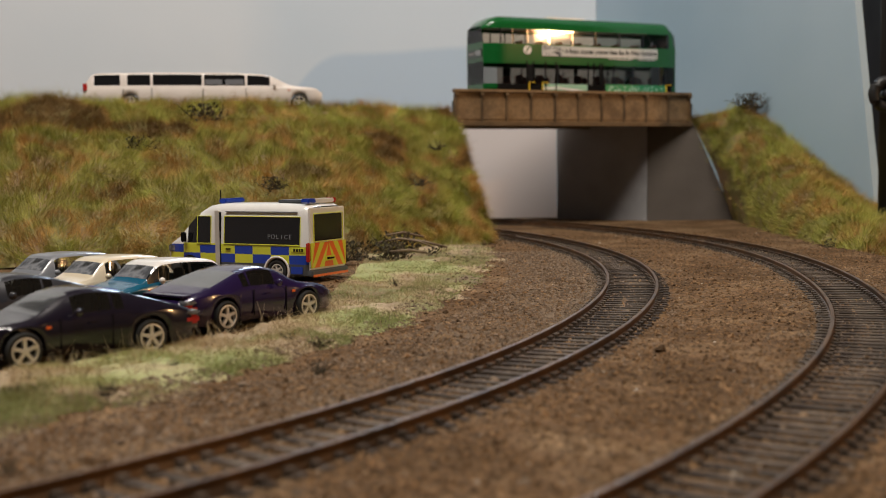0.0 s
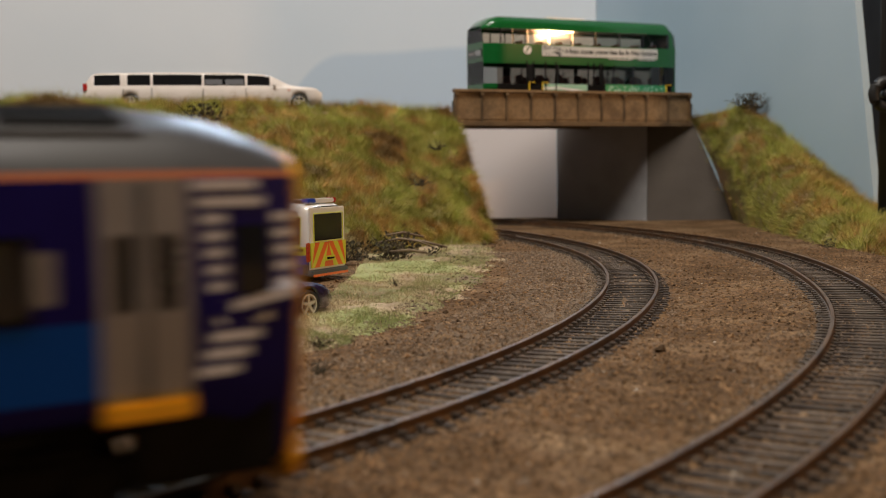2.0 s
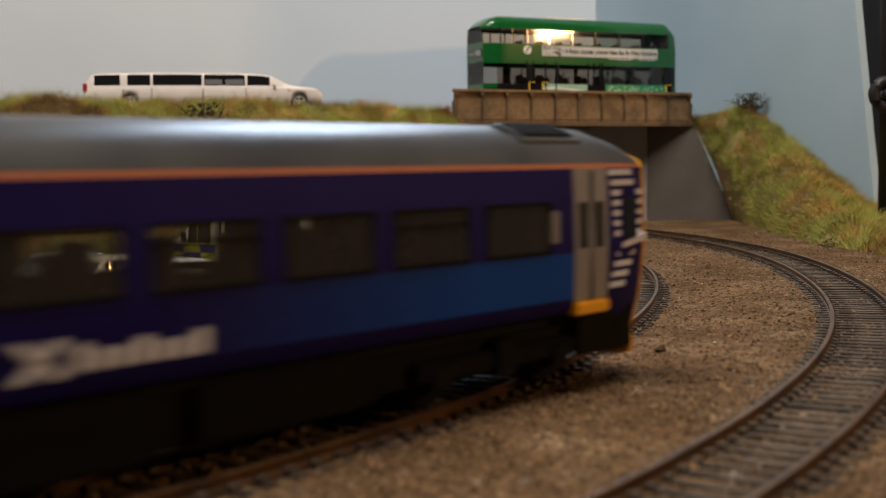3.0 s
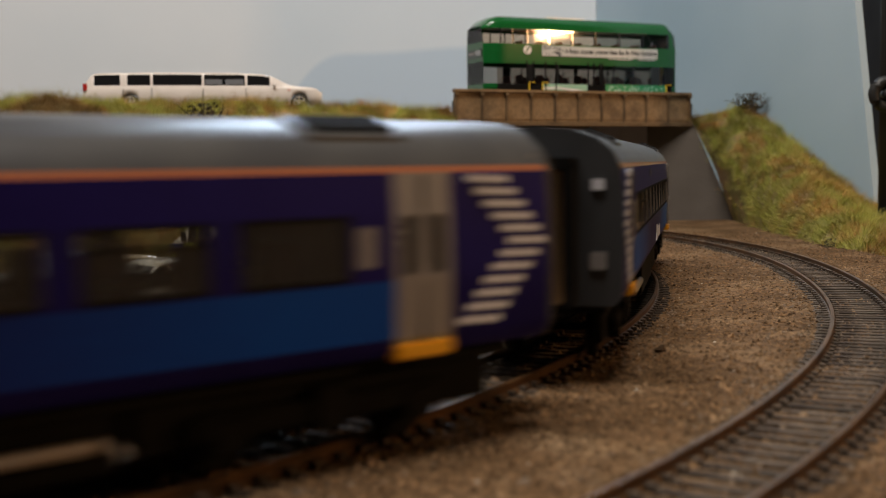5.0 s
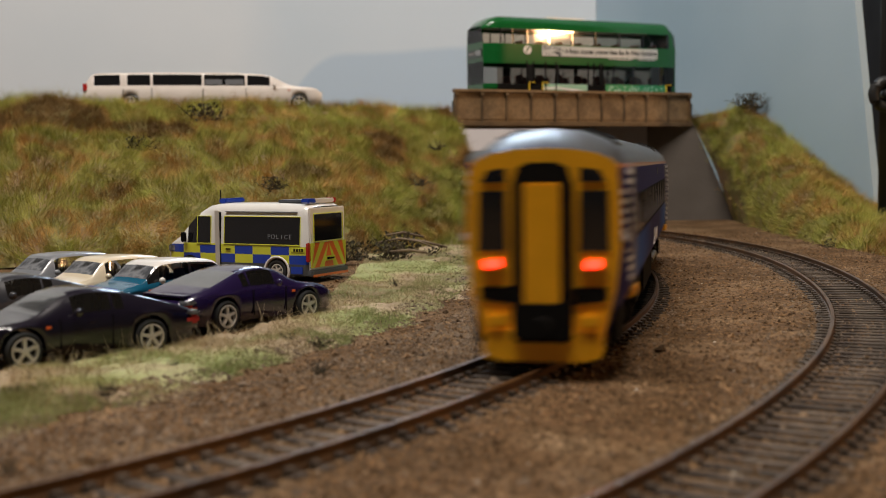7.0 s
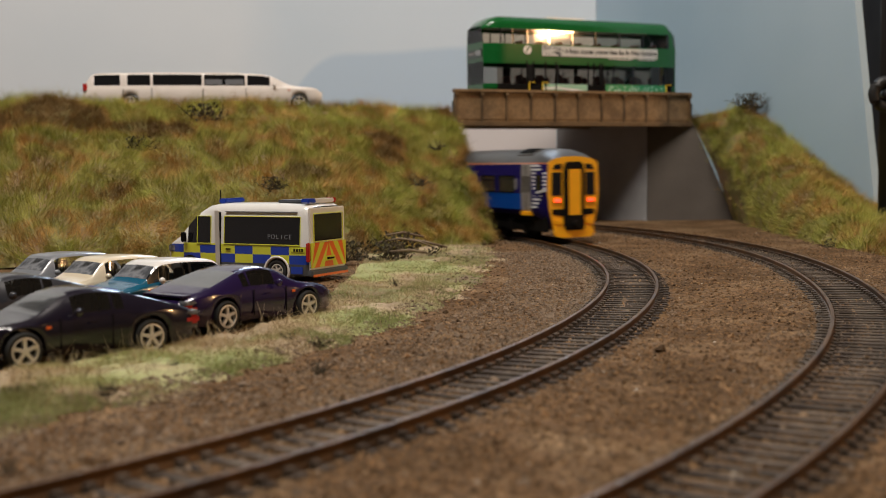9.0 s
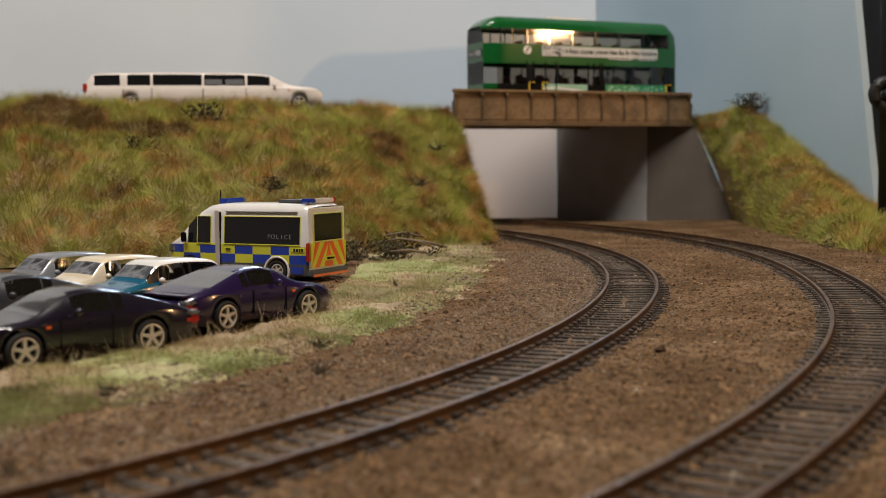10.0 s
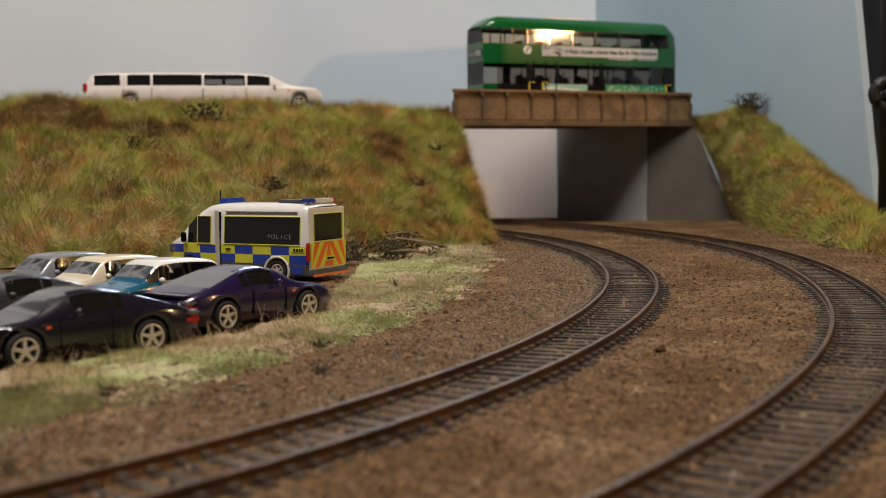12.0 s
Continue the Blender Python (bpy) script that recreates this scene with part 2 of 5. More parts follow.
def tube(points, r, sides=6, ends=True):
    """A round bar along points; r may be a list."""
    v, f = [], []
    pts = [Vector(q) for q in points]
    rr = r if isinstance(r, (list, tuple)) else [r] * len(pts)
    for i, q in enumerate(pts):
        d = (pts[min(i + 1, len(pts) - 1)] - pts[max(i - 1, 0)]).normalized()
        a = d.orthogonal().normalized()
        b = d.cross(a)
        for k in range(sides):
            w = 2 * math.pi * k / sides
            v.append(tuple(q + (a * math.cos(w) + b * math.sin(w)) * rr[i]))
    for i in range(len(pts) - 1):
        for k in range(sides):
            f.append((i * sides + k, i * sides + (k + 1) % sides, (i + 1) * sides + (k + 1) % sides, (i + 1) * sides + k))
    if ends:
        f.append(tuple(range(sides - 1, -1, -1)))
        f.append(tuple((len(pts) - 1) * sides + k for k in range(sides)))
    return v, f


def lathe(profile, sides, axis_at=(0, 0, 0)):
    """Turns (radius, y) pairs round the y axis."""
    v, f = [], []
    n = len(profile)
    for k in range(sides):
        w = 2 * math.pi * k / sides
        for r, y in profile:
            v.append((axis_at[0] + r * math.cos(w), axis_at[1] + y, axis_at[2] + r * math.sin(w)))
    for k in range(sides):
        for i in range(n - 1):
            f.append((k * n + i, k * n + i + 1, ((k + 1) % sides) * n + i + 1, ((k + 1) % sides) * n + i))
    return v, f


def plate(outline, d0, d1, axis="y"):
    """A flat shape, outline in two coordinates, given thickness along the axis."""
    n = len(outline)
    p3 = {"y": lambda a, b, d: (a, d, b), "x": lambda a, b, d: (d, a, b), "z": lambda a, b, d: (a, b, d)}[axis]
    v = [p3(a, b, d0) for a, b in outline] + [p3(a, b, d1) for a, b in outline]
    f = [tuple(range(n - 1, -1, -1)), tuple(range(n, 2 * n))]
    f += [(i, (i + 1) % n, n + (i + 1) % n, n + i) for i in range(n)]
    return v, f


def lerp(table, x):
    return float(np.interp(x, [q[0] for q in table], [q[1] for q in table]))


def eased(table, x, d=1.6):
    """The table's value at x with its corners rounded over about d."""
    return sum(lerp(table, x + d * k) for k in (-1, -0.5, 0, 0.5, 1)) / 5


def loft(xs, section, assign):
    """Sections across y and z at each x, skinned; assign(col, row) names the skin of each face. Gives {name: (verts, faces)}."""
    rows = [section(x) for x in xs]
    out = {}
    n = len(rows[0])
    for c in range(len(xs) - 1):
        for r in range(n - 1):
            key = assign(c, r)
            if not key:
                continue
            for side in (1, -1):
                k = key if not key.endswith("*") else key[:-1] + ("_l" if side > 0 else "_r")
                idx, vs, fs = out.setdefault(k, ({}, [], []))
                q = []
                for cc, rr_ in ((c, r), (c + 1, r), (c + 1, r + 1), (c, r + 1)):
                    y, z = rows[cc][rr_]
                    p = (round(xs[cc], 4), round(y * side, 4), round(z, 4))
                    if p not in idx:
                        idx[p] = len(vs)
                        vs.append(p)
                    q.append(idx[p])
                q = list(dict.fromkeys(q))
                if len(q) > 2:
                    fs.append(tuple(q if side < 0 else q[::-1]))
    return {k: (a[1], a[2]) for k, a in out.items()}


# ---- the line of the tracks ----
def track_line(x0, y0, heading, bends, length=620.0, before=900.0, after=1500.0, step=2.0):
    """Points and headings along a track from its bends (1/m) at even steps; arc length 0 is at x0, y0."""
    s = np.arange(-before, length + after, step)
    k = np.interp(s, np.linspace(0, length, len(bends)), np.array(bends) / 1000)
    k = np.where(s < 0, bends[0] * 0.0008, k)
    i0 = int(before / step)
    t = np.concatenate([[0], np.cumsum(k[:-1] * step)])
    t = t - t[i0] + heading
    past = t > math.pi
    t = np.where(past, math.pi, t)
    x = np.concatenate([[0], np.cumsum(np.cos(t[:-1] + k[:-1] * step / 2) * step)])
    y = np.concatenate([[0], np.cumsum(np.sin(t[:-1] + k[:-1] * step / 2) * step)])
    return s, x - x[i0] + x0, y - y[i0] + y0, t


INNER = track_line(-73.7622, 128.8592, 0.7861, (2.4584, 1.9758, 1.5122, 1.7204, 1.4016, 1.6576))
OUTER = track_line(-12.8367, 100.0855, 0.8142, (2.1766, 1.6027, 1.6166, 1.0043, 1.6748, 1.5921))


def on_line(line, s):
    return Vector((float(np.interp(s, line[0], line[1])), float(np.interp(s, line[0], line[2])), 0.0))


def polyline(points, x):
    return [float(np.interp(x, [p[0] for p in points], [p[k] for p in points])) for k in range(1, len(points[0]))]


# ---- ground, embankments, backdrop and room ----
TOE = [(-520, 470), (-420, 500), (-198, 538), (-36, 577), (27, 668)]
CREST = [(-520, 600, 81), (-420, 640, 81), (-255, 690, 81.0), (-134, 740, 79.6), (4, 820, 77)]


def grid_sheet(nu, nv, fn):
    v = [fn(i / nu, j / nv) for j in range(nv + 1) for i in range(nu + 1)]
    f = [(j * (nu + 1) + i, j * (nu + 1) + i + 1, (j + 1) * (nu + 1) + i + 1, (j + 1) * (nu + 1) + i) for j in range(nv) for i in range(nu)]
    return v, f


def along(points, u):
    k = np.linspace(0, 1, len(points))
    return [float(np.interp(u, k, [p[i] for p in points])) for i in range(len(points[0]))]


def hill_left(u, v):
    a, c = along(TOE, u), along(CREST, u)
    rise = v + 0.10 * math.sin(math.pi * v)
    x, y = a[0] + (c[0] - a[0]) * v, a[1] + (c[1] - a[1]) * v
    z = -2 + (c[2] + 2) * rise
    n = noise.noise(Vector((x / 34, y / 34, 2.0))) * 7.5 + noise.noise(Vector((x / 12, y / 12, 7.0))) * 3.4
    return (x + n * 0.3, y - n * 0.9 * (1 - v * 0.4), z + n * 0.5 * (0.3 + v * 0.4))


RTOE = [(219, 901), (205, 760), (201, 635), (203, 540), (215, 420)]
RCREST = [(186, 906, 74), (232, 916, 83), (256, 862, 50), (278, 800, 14), (330, 700, 2)]


def hill_right(u, v):
    a, c = along(RTOE, u), along(RCREST, u)
    x, y = a[0] + (c[0] - a[0]) * v, a[1] + (c[1] - a[1]) * v
    z = -4 + (c[2] + 4) * (v + 0.08 * math.sin(math.pi * v))
    n = noise.noise(Vector((x / 30, y / 30, 4.0))) * 5 + noise.noise(Vector((x / 11, y / 11, 9.0))) * 3.0
    return (x - n * 0.5, y - n * 0.4, z + n * 0.4)


EDGE = [(120, -130), (196, -72), (238, -42), (309, -12), (371, 5), (463, 24), (573, 30), (700, 34)]


def ground_height(x, y):
    """Low under the tracks, a little higher over the car park beyond the verge."""
    park = min(1.0, max(0.0, (lerp(EDGE, y) - x) / 22.0))
    return -2.7 + 0.35 * park + noise.noise(Vector((x / 30, y / 30, 0))) * 0.3 + noise.noise(Vector((x / 7, y / 7, 3))) * 0.16


def ground_sheet():
    xs = list(np.linspace(-1560, -560, 12)) + list(np.linspace(-520, -260, 14)) + list(np.arange(-255, 330, 3.5))
    ys = list(np.arange(40, 700, 3.5)) + list(np.linspace(705, 1200, 40))
    ys = list(np.linspace(-650, 30, 20)) + ys
    nx = len(xs)
    v = [(x, y, ground_height(x, y)) for y in ys for x in xs]
    f = [(j * nx + i, j * nx + i + 1, (j + 1) * nx + i + 1, (j + 1) * nx + i) for j in range(len(ys) - 1) for i in range(nx - 1)]
    return v, f


ground = put("ground", ground_sheet(), M_BALLAST, smooth=True)
tagged(ground, "brown scattered ballast ground of a model railway", "ground", kind="structure")
base = put("baseboard", box(-1561, 331, -651, 1201, -40, -6, 2), M_TWIG)
tagged(base, "thick dark board carrying the model railway", "baseboard", kind="structure")

slope = put("embankment", grid_sheet(120, 44, hill_left), M_SOIL, smooth=True)
tagged(slope, "steep embankment covered in olive, green and rust static grass", "embankment", kind="structure")
slope_r = put("embankment", grid_sheet(50, 40, hill_right), M_SOIL, smooth=True)
tagged(slope_r, "short grassy bank falling beside the bridge wing wall", "embankment", kind="structure")


def road_sheet():
    def fn(u, v):
        c = along(CREST, u)
        d = 1.5 + v * 330
        lift = -3.0 * max(0.0, (c[0] + 134) / 142)
        return (c[0] - d * 0.35, c[1] + d * 0.93, 78.4 + lift - 2.0 * max(0, 1 - d / 14))
    return grid_sheet(40, 12, fn)


road = put("road", road_sheet(), M_TARMAC, smooth=True)
tagged(road, "grey road along the top of the embankment", "road", kind="structure")


# backdrop boards with painted sky and distant hills
def sky_paint(name, seed, top, low, hill, level, rise=None, roll=0.006):
    m = shade(name, top, 0.85, bump=0.0001, bump_scale=200)
    nt = m.node_tree
    L = nt.links.new
    b = nt.nodes["Principled BSDF"]
    tc = nt.nodes.new("ShaderNodeTexCoord")
    sx = nt.nodes.new("ShaderNodeSeparateXYZ")
    L(tc.outputs["Object"], sx.inputs[0])
    n = nt.nodes.new("ShaderNodeTexNoise")
    n.inputs["Scale"].default_value = 4.5
    n.inputs["Detail"].default_value = 3
    mp = nt.nodes.new("ShaderNodeMapping")
    mp.inputs["Location"].default_value = (seed, seed * 0.7, 0)
    L(tc.outputs["Object"], mp.inputs[0])
    L(mp.outputs[0], n.inputs["Vector"])
    r = nt.nodes.new("ShaderNodeValToRGB")
    r.color_ramp.elements[0].position, r.color_ramp.elements[1].position = 0.35, 0.7
    r.color_ramp.elements[0].color, r.color_ramp.elements[1].color = (*low, 1), (*top, 1)
    L(n.outputs["Fac"], r.inputs[0])
    # outline of the painted hills: a level that rolls with x
    n1 = nt.nodes.new("ShaderNodeTexNoise")
    n1.noise_dimensions = "1D"
    n1.inputs["Scale"].default_value = 3.2
    n1.inputs["Detail"].default_value = 1.5
    ad = nt.nodes.new("ShaderNodeMath")
    ad.inputs[1].default_value = seed
    L(sx.outputs["X"], ad.inputs[0])
    L(ad.outputs[0], n1.inputs["W"])
    mr = nt.nodes.new("ShaderNodeMapRange")
    mr.inputs["From Min"].default_value, mr.inputs["From Max"].default_value = 0.3, 0.7
    mr.inputs["To Min"].default_value, mr.inputs["To Max"].default_value = level - roll, level + roll
    L(n1.outputs["Fac"], mr.inputs["Value"])
    if rise:
        up = nt.nodes.new("ShaderNodeMapRange")
        up.interpolation_type = "SMOOTHERSTEP"
        up.inputs["From Min"].default_value, up.inputs["From Max"].default_value = rise
        L(sx.outputs["X"], up.inputs["Value"])
        ml = nt.nodes.new("ShaderNodeMath")
        ml.operation = "MULTIPLY"
        L(mr.outputs[0], ml.inputs[0])
        L(up.outputs[0], ml.inputs[1])
        mr = ml
    sub = nt.nodes.new("ShaderNodeMath")
    sub.operation = "SUBTRACT"
    L(mr.outputs[0], sub.inputs[0])
    L(sx.outputs["Z"], sub.inputs[1])
    st = nt.nodes.new("ShaderNodeMapRange")
    st.inputs["From Min"].default_value, st.inputs["From Max"].default_value = -0.003, 0.003
    L(sub.outputs[0], st.inputs["Value"])
    mx = nt.nodes.new("ShaderNodeMix")
    mx.data_type = "RGBA"
    L(st.outputs[0], mx.inputs["Factor"])
    L(r.outputs[0], mx.inputs["A"])
    mx.inputs["B"].default_value = (*hill, 1)
    L(mx.outputs["Result"], b.inputs["Base Color"])
    return m


M_SKY_L = sky_paint("painted_sky", 3.0, (0.79, 0.83, 0.88), (0.70, 0.77, 0.84), (0.58, 0.68, 0.79), 0.1475, (-0.242, -0.084))
M_SKY_R = sky_paint("painted_sky_blue", 7.3, (0.47, 0.60, 0.70), (0.36, 0.50, 0.61), (0.24, 0.36, 0.46), -0.5)
CORNER = (148, 1150)
back_l = put("backdrop", box(-700, CORNER[0], 1150, 1156, -6, 520, 1), M_SKY_L)
tagged(back_l, "backdrop board painted with pale cloudy sky and hazy hills", "backdrop", kind="structure")
# the other board comes forward from the corner, its free edge cut on a slant
ux, uy = 137 / 375.9, -350 / 375.9
back_r = put("backdrop", plate([(0, -6), (383, -6), (372, 60), (352, 190), (330, 330), (330, 520), (0, 520)], 0, 6), M_SKY_R)
back_r.matrix_world = pose(CORNER[0] * MM, CORNER[1] * MM, 0, 0, 0, math.degrees(math.atan2(uy, ux)))
tagged(back_r, "blue painted backdrop board with a slanted cut edge", "backdrop", kind="structure")
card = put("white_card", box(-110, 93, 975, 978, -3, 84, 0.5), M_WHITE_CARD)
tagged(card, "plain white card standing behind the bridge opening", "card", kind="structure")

floor = put("floor", box(-2500, 2500, -2500, 2800, -1010, -1000), M_ROOM)
tagged(floor, "plain floor of the room", "floor", kind="structure")
# The west wall is out of view; its added white brightens reflections.
for nm, b in (("wall_north", (-2500, 2500, 2800, 2900, -1000, 1500)), ("wall_south", (-2500, 2500, -2600, -2500, -1000, 1500)),
              ("wall_east", (2500, 2600, -2500, 2800, -1000, 1500)), ("bounce_wall_west", (-2600, -2500, -2500, 2800, -1000, 1500))):
    tagged(put(nm, box(*b), M_ROOM if nm != "bounce_wall_west" else M_WHITE_CARD), "plain wall of the room", "wall", kind="structure")
tagged(put("ceiling", box(-2600, 2600, -2600, 2900, 1500, 1540), M_ROOM), "plain ceiling of the room", "ceiling", kind="structure")

# ---- bridge ----
GL, GR = Vector((9.5, 820, 0)), Vector((187, 906, 0))
GDIR = (GR - GL).normalized()
GLEN = (GR - GL).length
GANG = math.degrees(math.atan2(GDIR.y, GDIR.x))


def bridge():
    b = thing("bridge", "model road bridge with brown plate girders on grey abutments", "bridge", at=(GL.x, GL.y, 0), turn=GANG)
    put("deck", plate([(-1, 3), (GLEN + 4, 3), (GLEN + 4, 58), (34, 58)], 72, 85, "z"), M_GREYPLASTIC, b, "dark road deck")
    for y0, x0 in ((0, 0), (58, 36)):
        web = put("girder", box(x0, GLEN, y0 + 0.6, y0 + 2.4, 70.5, 91), M_GIRDER, b)
        put("top_flange", box(x0 - 0.5, GLEN + 0.5, y0 - 1.6, y0 + 3.6, 90.8, 92.8, 0.35), M_GIRDER, web)
        put("bottom_flange", box(x0 - 0.5, GLEN + 0.5, y0 - 1.6, y0 + 3.6, 67.6, 70.7, 0.35), M_GIRDER_DK, web, "dark bottom flange")
        for i in range(11):
            x = x0 + 1.0 + (GLEN - x0 - 2.0) * i / 10
            put("stiffener", join(box(x - 0.5, x + 0.5, y0 - 1.0, y0 + 0.8, 70.5, 90.9), box(x - 1.6, x + 1.6, y0 - 1.5, y0 + 0.8, 88.6, 90.9, 0.2)), M_GIRDER_DK, web)
            if i < 10:
                dx = (GLEN - x0 - 2.0) / 10
                put("panel_rim", join(box(x + 0.9, x + dx - 0.9, y0 + 0.2, y0 + 0.7, 72.4, 73.2), box(x + 0.9, x + 1.5, y0 + 0.2, y0 + 0.7, 72.4, 88.4), box(x + dx - 1.5, x + dx - 0.9, y0 + 0.2, y0 + 0.7, 72.4, 88.4)), M_GIRDER, web)
    return b


bridge()


def wall_between(a, b, z0, za, zb, thick=6):
    d = (Vector((*b, 0)) - Vector((*a, 0))).normalized()
    n = Vector((-d.y, d.x, 0)) * thick
    if n.y < 0:
        n = -n
    p = [(a[0], a[1]), (b[0], b[1]), (b[0] + n.x, b[1] + n.y), (a[0] + n.x, a[1] + n.y)]
    v = [(x, y, z0) for x, y in p] + [(p[0][0], p[0][1], za), (p[1][0], p[1][1], zb), (p[2][0], p[2][1], zb), (p[3][0], p[3][1], za)]
    return v, [(3, 2, 1, 0), (4, 5, 6, 7), (0, 1, 5, 4), (1, 2, 6, 5), (2, 3, 7, 6), (3, 0, 4, 7)]


abut = put("abutment", wall_between((91, 952), (154, 905), -4, 72, 72), M_CONCRETE)
tagged(abut, "grey concrete abutment wall under the bridge", "abutment", kind="structure")
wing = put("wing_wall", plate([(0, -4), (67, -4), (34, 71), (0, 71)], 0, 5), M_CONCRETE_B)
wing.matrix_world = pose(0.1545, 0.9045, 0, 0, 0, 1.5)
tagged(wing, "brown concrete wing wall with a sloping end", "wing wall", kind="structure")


# ---- tracks ----
def rail_mesh(line, off, s0, s1):
    prof = [(-1.2, -2.4), (1.2, -2.4), (1.2, -2.0), (0.3, -1.6), (0.3, -0.8), (0.5, -0.5), (0.5, -0.06), (0.42, 0), (-0.42, 0), (-0.5, -0.06), (-0.5, -0.5), (-0.3, -0.8), (-0.3, -1.6), (-1.2, -2.0)]
    v, f = [], []
    n = len(prof)
    ss = np.arange(s0, s1, 4.0)
    for s in ss:
        p = on_line(line, s)
        t = float(np.interp(s, line[0], line[3]))
        nx, ny = -math.sin(t), math.cos(t)
        for a, z in prof:
            v.append((p.x + nx * (off + a), p.y + ny * (off + a), z))
    for i in range(len(ss) - 1):
        for k in range(n):
            f.append((i * n + k, (i + 1) * n + k, (i + 1) * n + (k + 1) % n, i * n + (k + 1) % n))
    return v, f


def track(line, s0, s1, label):
    tr = thing("railway_track", label, "track", "railway tracks")
    for off in (8.65, -8.65):
        put("rail", rail_mesh(line, off, s0, s1), M_RAIL, tr)
    shapes = []
    for k in range(3):
        w = 1.25 + 0.1 * k
        me = mesh("sleeper", *box(-w, w, -12.6 - 0.3 * k, 12.6 + 0.2 * k, -3.6, -2.2, 0.25))
        me.materials.append(M_SLEEPER)
        shapes.append(me)
    chair = mesh("chair", *join(*[box(-0.9, 0.9, o + e - 0.8, o + e + 0.8, -2.3, -1.5) for o in (8.65, -8.65) for e in (-1.3, 1.3)]))
    chair.materials.append(M_SLEEPER)
    rnd = random.Random(5)
    far = []
    for i in range(int((s1 - s0) / 5.5)):
        s = s0 + 5.5 * i
        p = on_line(line, s)
        t = math.degrees(float(np.interp(s, line[0], line[3]))) + rnd.uniform(-1.2, 1.2)
        z = rnd.uniform(-0.1, 0.05)
        if -60 < s < 760:
            ob = new("sleeper", shapes[i % 3])
            ob.parent = tr
            ob.matrix_local = pose(p.x * MM, p.y * MM, z * MM, 0, 0, t)
            new("chair", chair).parent = ob
        else:
            m = Matrix.Translation((p.x, p.y, z)) @ Matrix.Rotation(math.radians(t), 4, "Z")
            bx = box(-1.3, 1.3, -12.6, 12.6, -3.6, -2.2)
            far.append(([tuple(m @ Vector(q)) for q in bx[0]], bx[1]))
    if far:
        put("sleeper_run", join(*far), M_SLEEPER, tr)["kind"] = "stuff"
    return tr


track(INNER, -880, 2060, "curved rusty railway track on dark sleepers, nearer the car park")
track(OUTER, -200, 1200, "curved rusty railway track on dark sleepers, outside the other")


# ---- vehicles ----
def wheel(parent, x, y, r, width, rim_r, spokes=5, name="wheel", rim_mat=None):
    """A wheel with tyre and spoked rim; y>0 is the left side."""
    sgn = 1 if y > 0 else -1
    w = new(name)
    w.parent = parent
    w.matrix_local = pose(x * MM, y * MM, r * MM, 0, 0, 0 if sgn > 0 else 180)
    h = width / 2
    put("tyre", lathe([(rim_r, -h), (r * 0.92, -h), (r, -h * 0.6), (r, h * 0.6), (r * 0.93, h), (rim_r, h), (rim_r * 0.95, h * 0.4), (0.01, h * 0.35)], 20), M_TYRE, w, smooth=True)
    rim = [lathe([(rim_r * 0.98, h * 0.98), (rim_r * 0.84, h * 1.02), (rim_r * 0.82, h * 0.45)], 20),
           lathe([(0.01, h * 1.0), (rim_r * 0.26, h * 0.98), (rim_r * 0.28, h * 0.4)], 10)]
    for k in range(spokes):
        a = 2 * math.pi * k / spokes + 0.3
        c, s_ = math.cos(a), math.sin(a)
        bx = box(0.15 * rim_r, rim_r * 0.9, h * 0.45, h * 0.95, -rim_r * 0.13, rim_r * 0.13)
        rim.append(([(px * c - pz * s_, py, px * s_ + pz * c) for px, py, pz in bx[0]], bx[1]))
    put("rim", join(*rim), rim_mat or M_RIM, w, "silver spoked rim")
    return w


def smooth_stations(x0, x1, n, extra):
    xs = sorted(set([round(v, 3) for v in np.linspace(x0, x1, n)] + [round(v, 3) for v in extra]))
    keep = [xs[0]]
    for v in xs[1:]:
        if v - keep[-1] > 0.12 or v in extra:
            keep.append(v)
    return keep


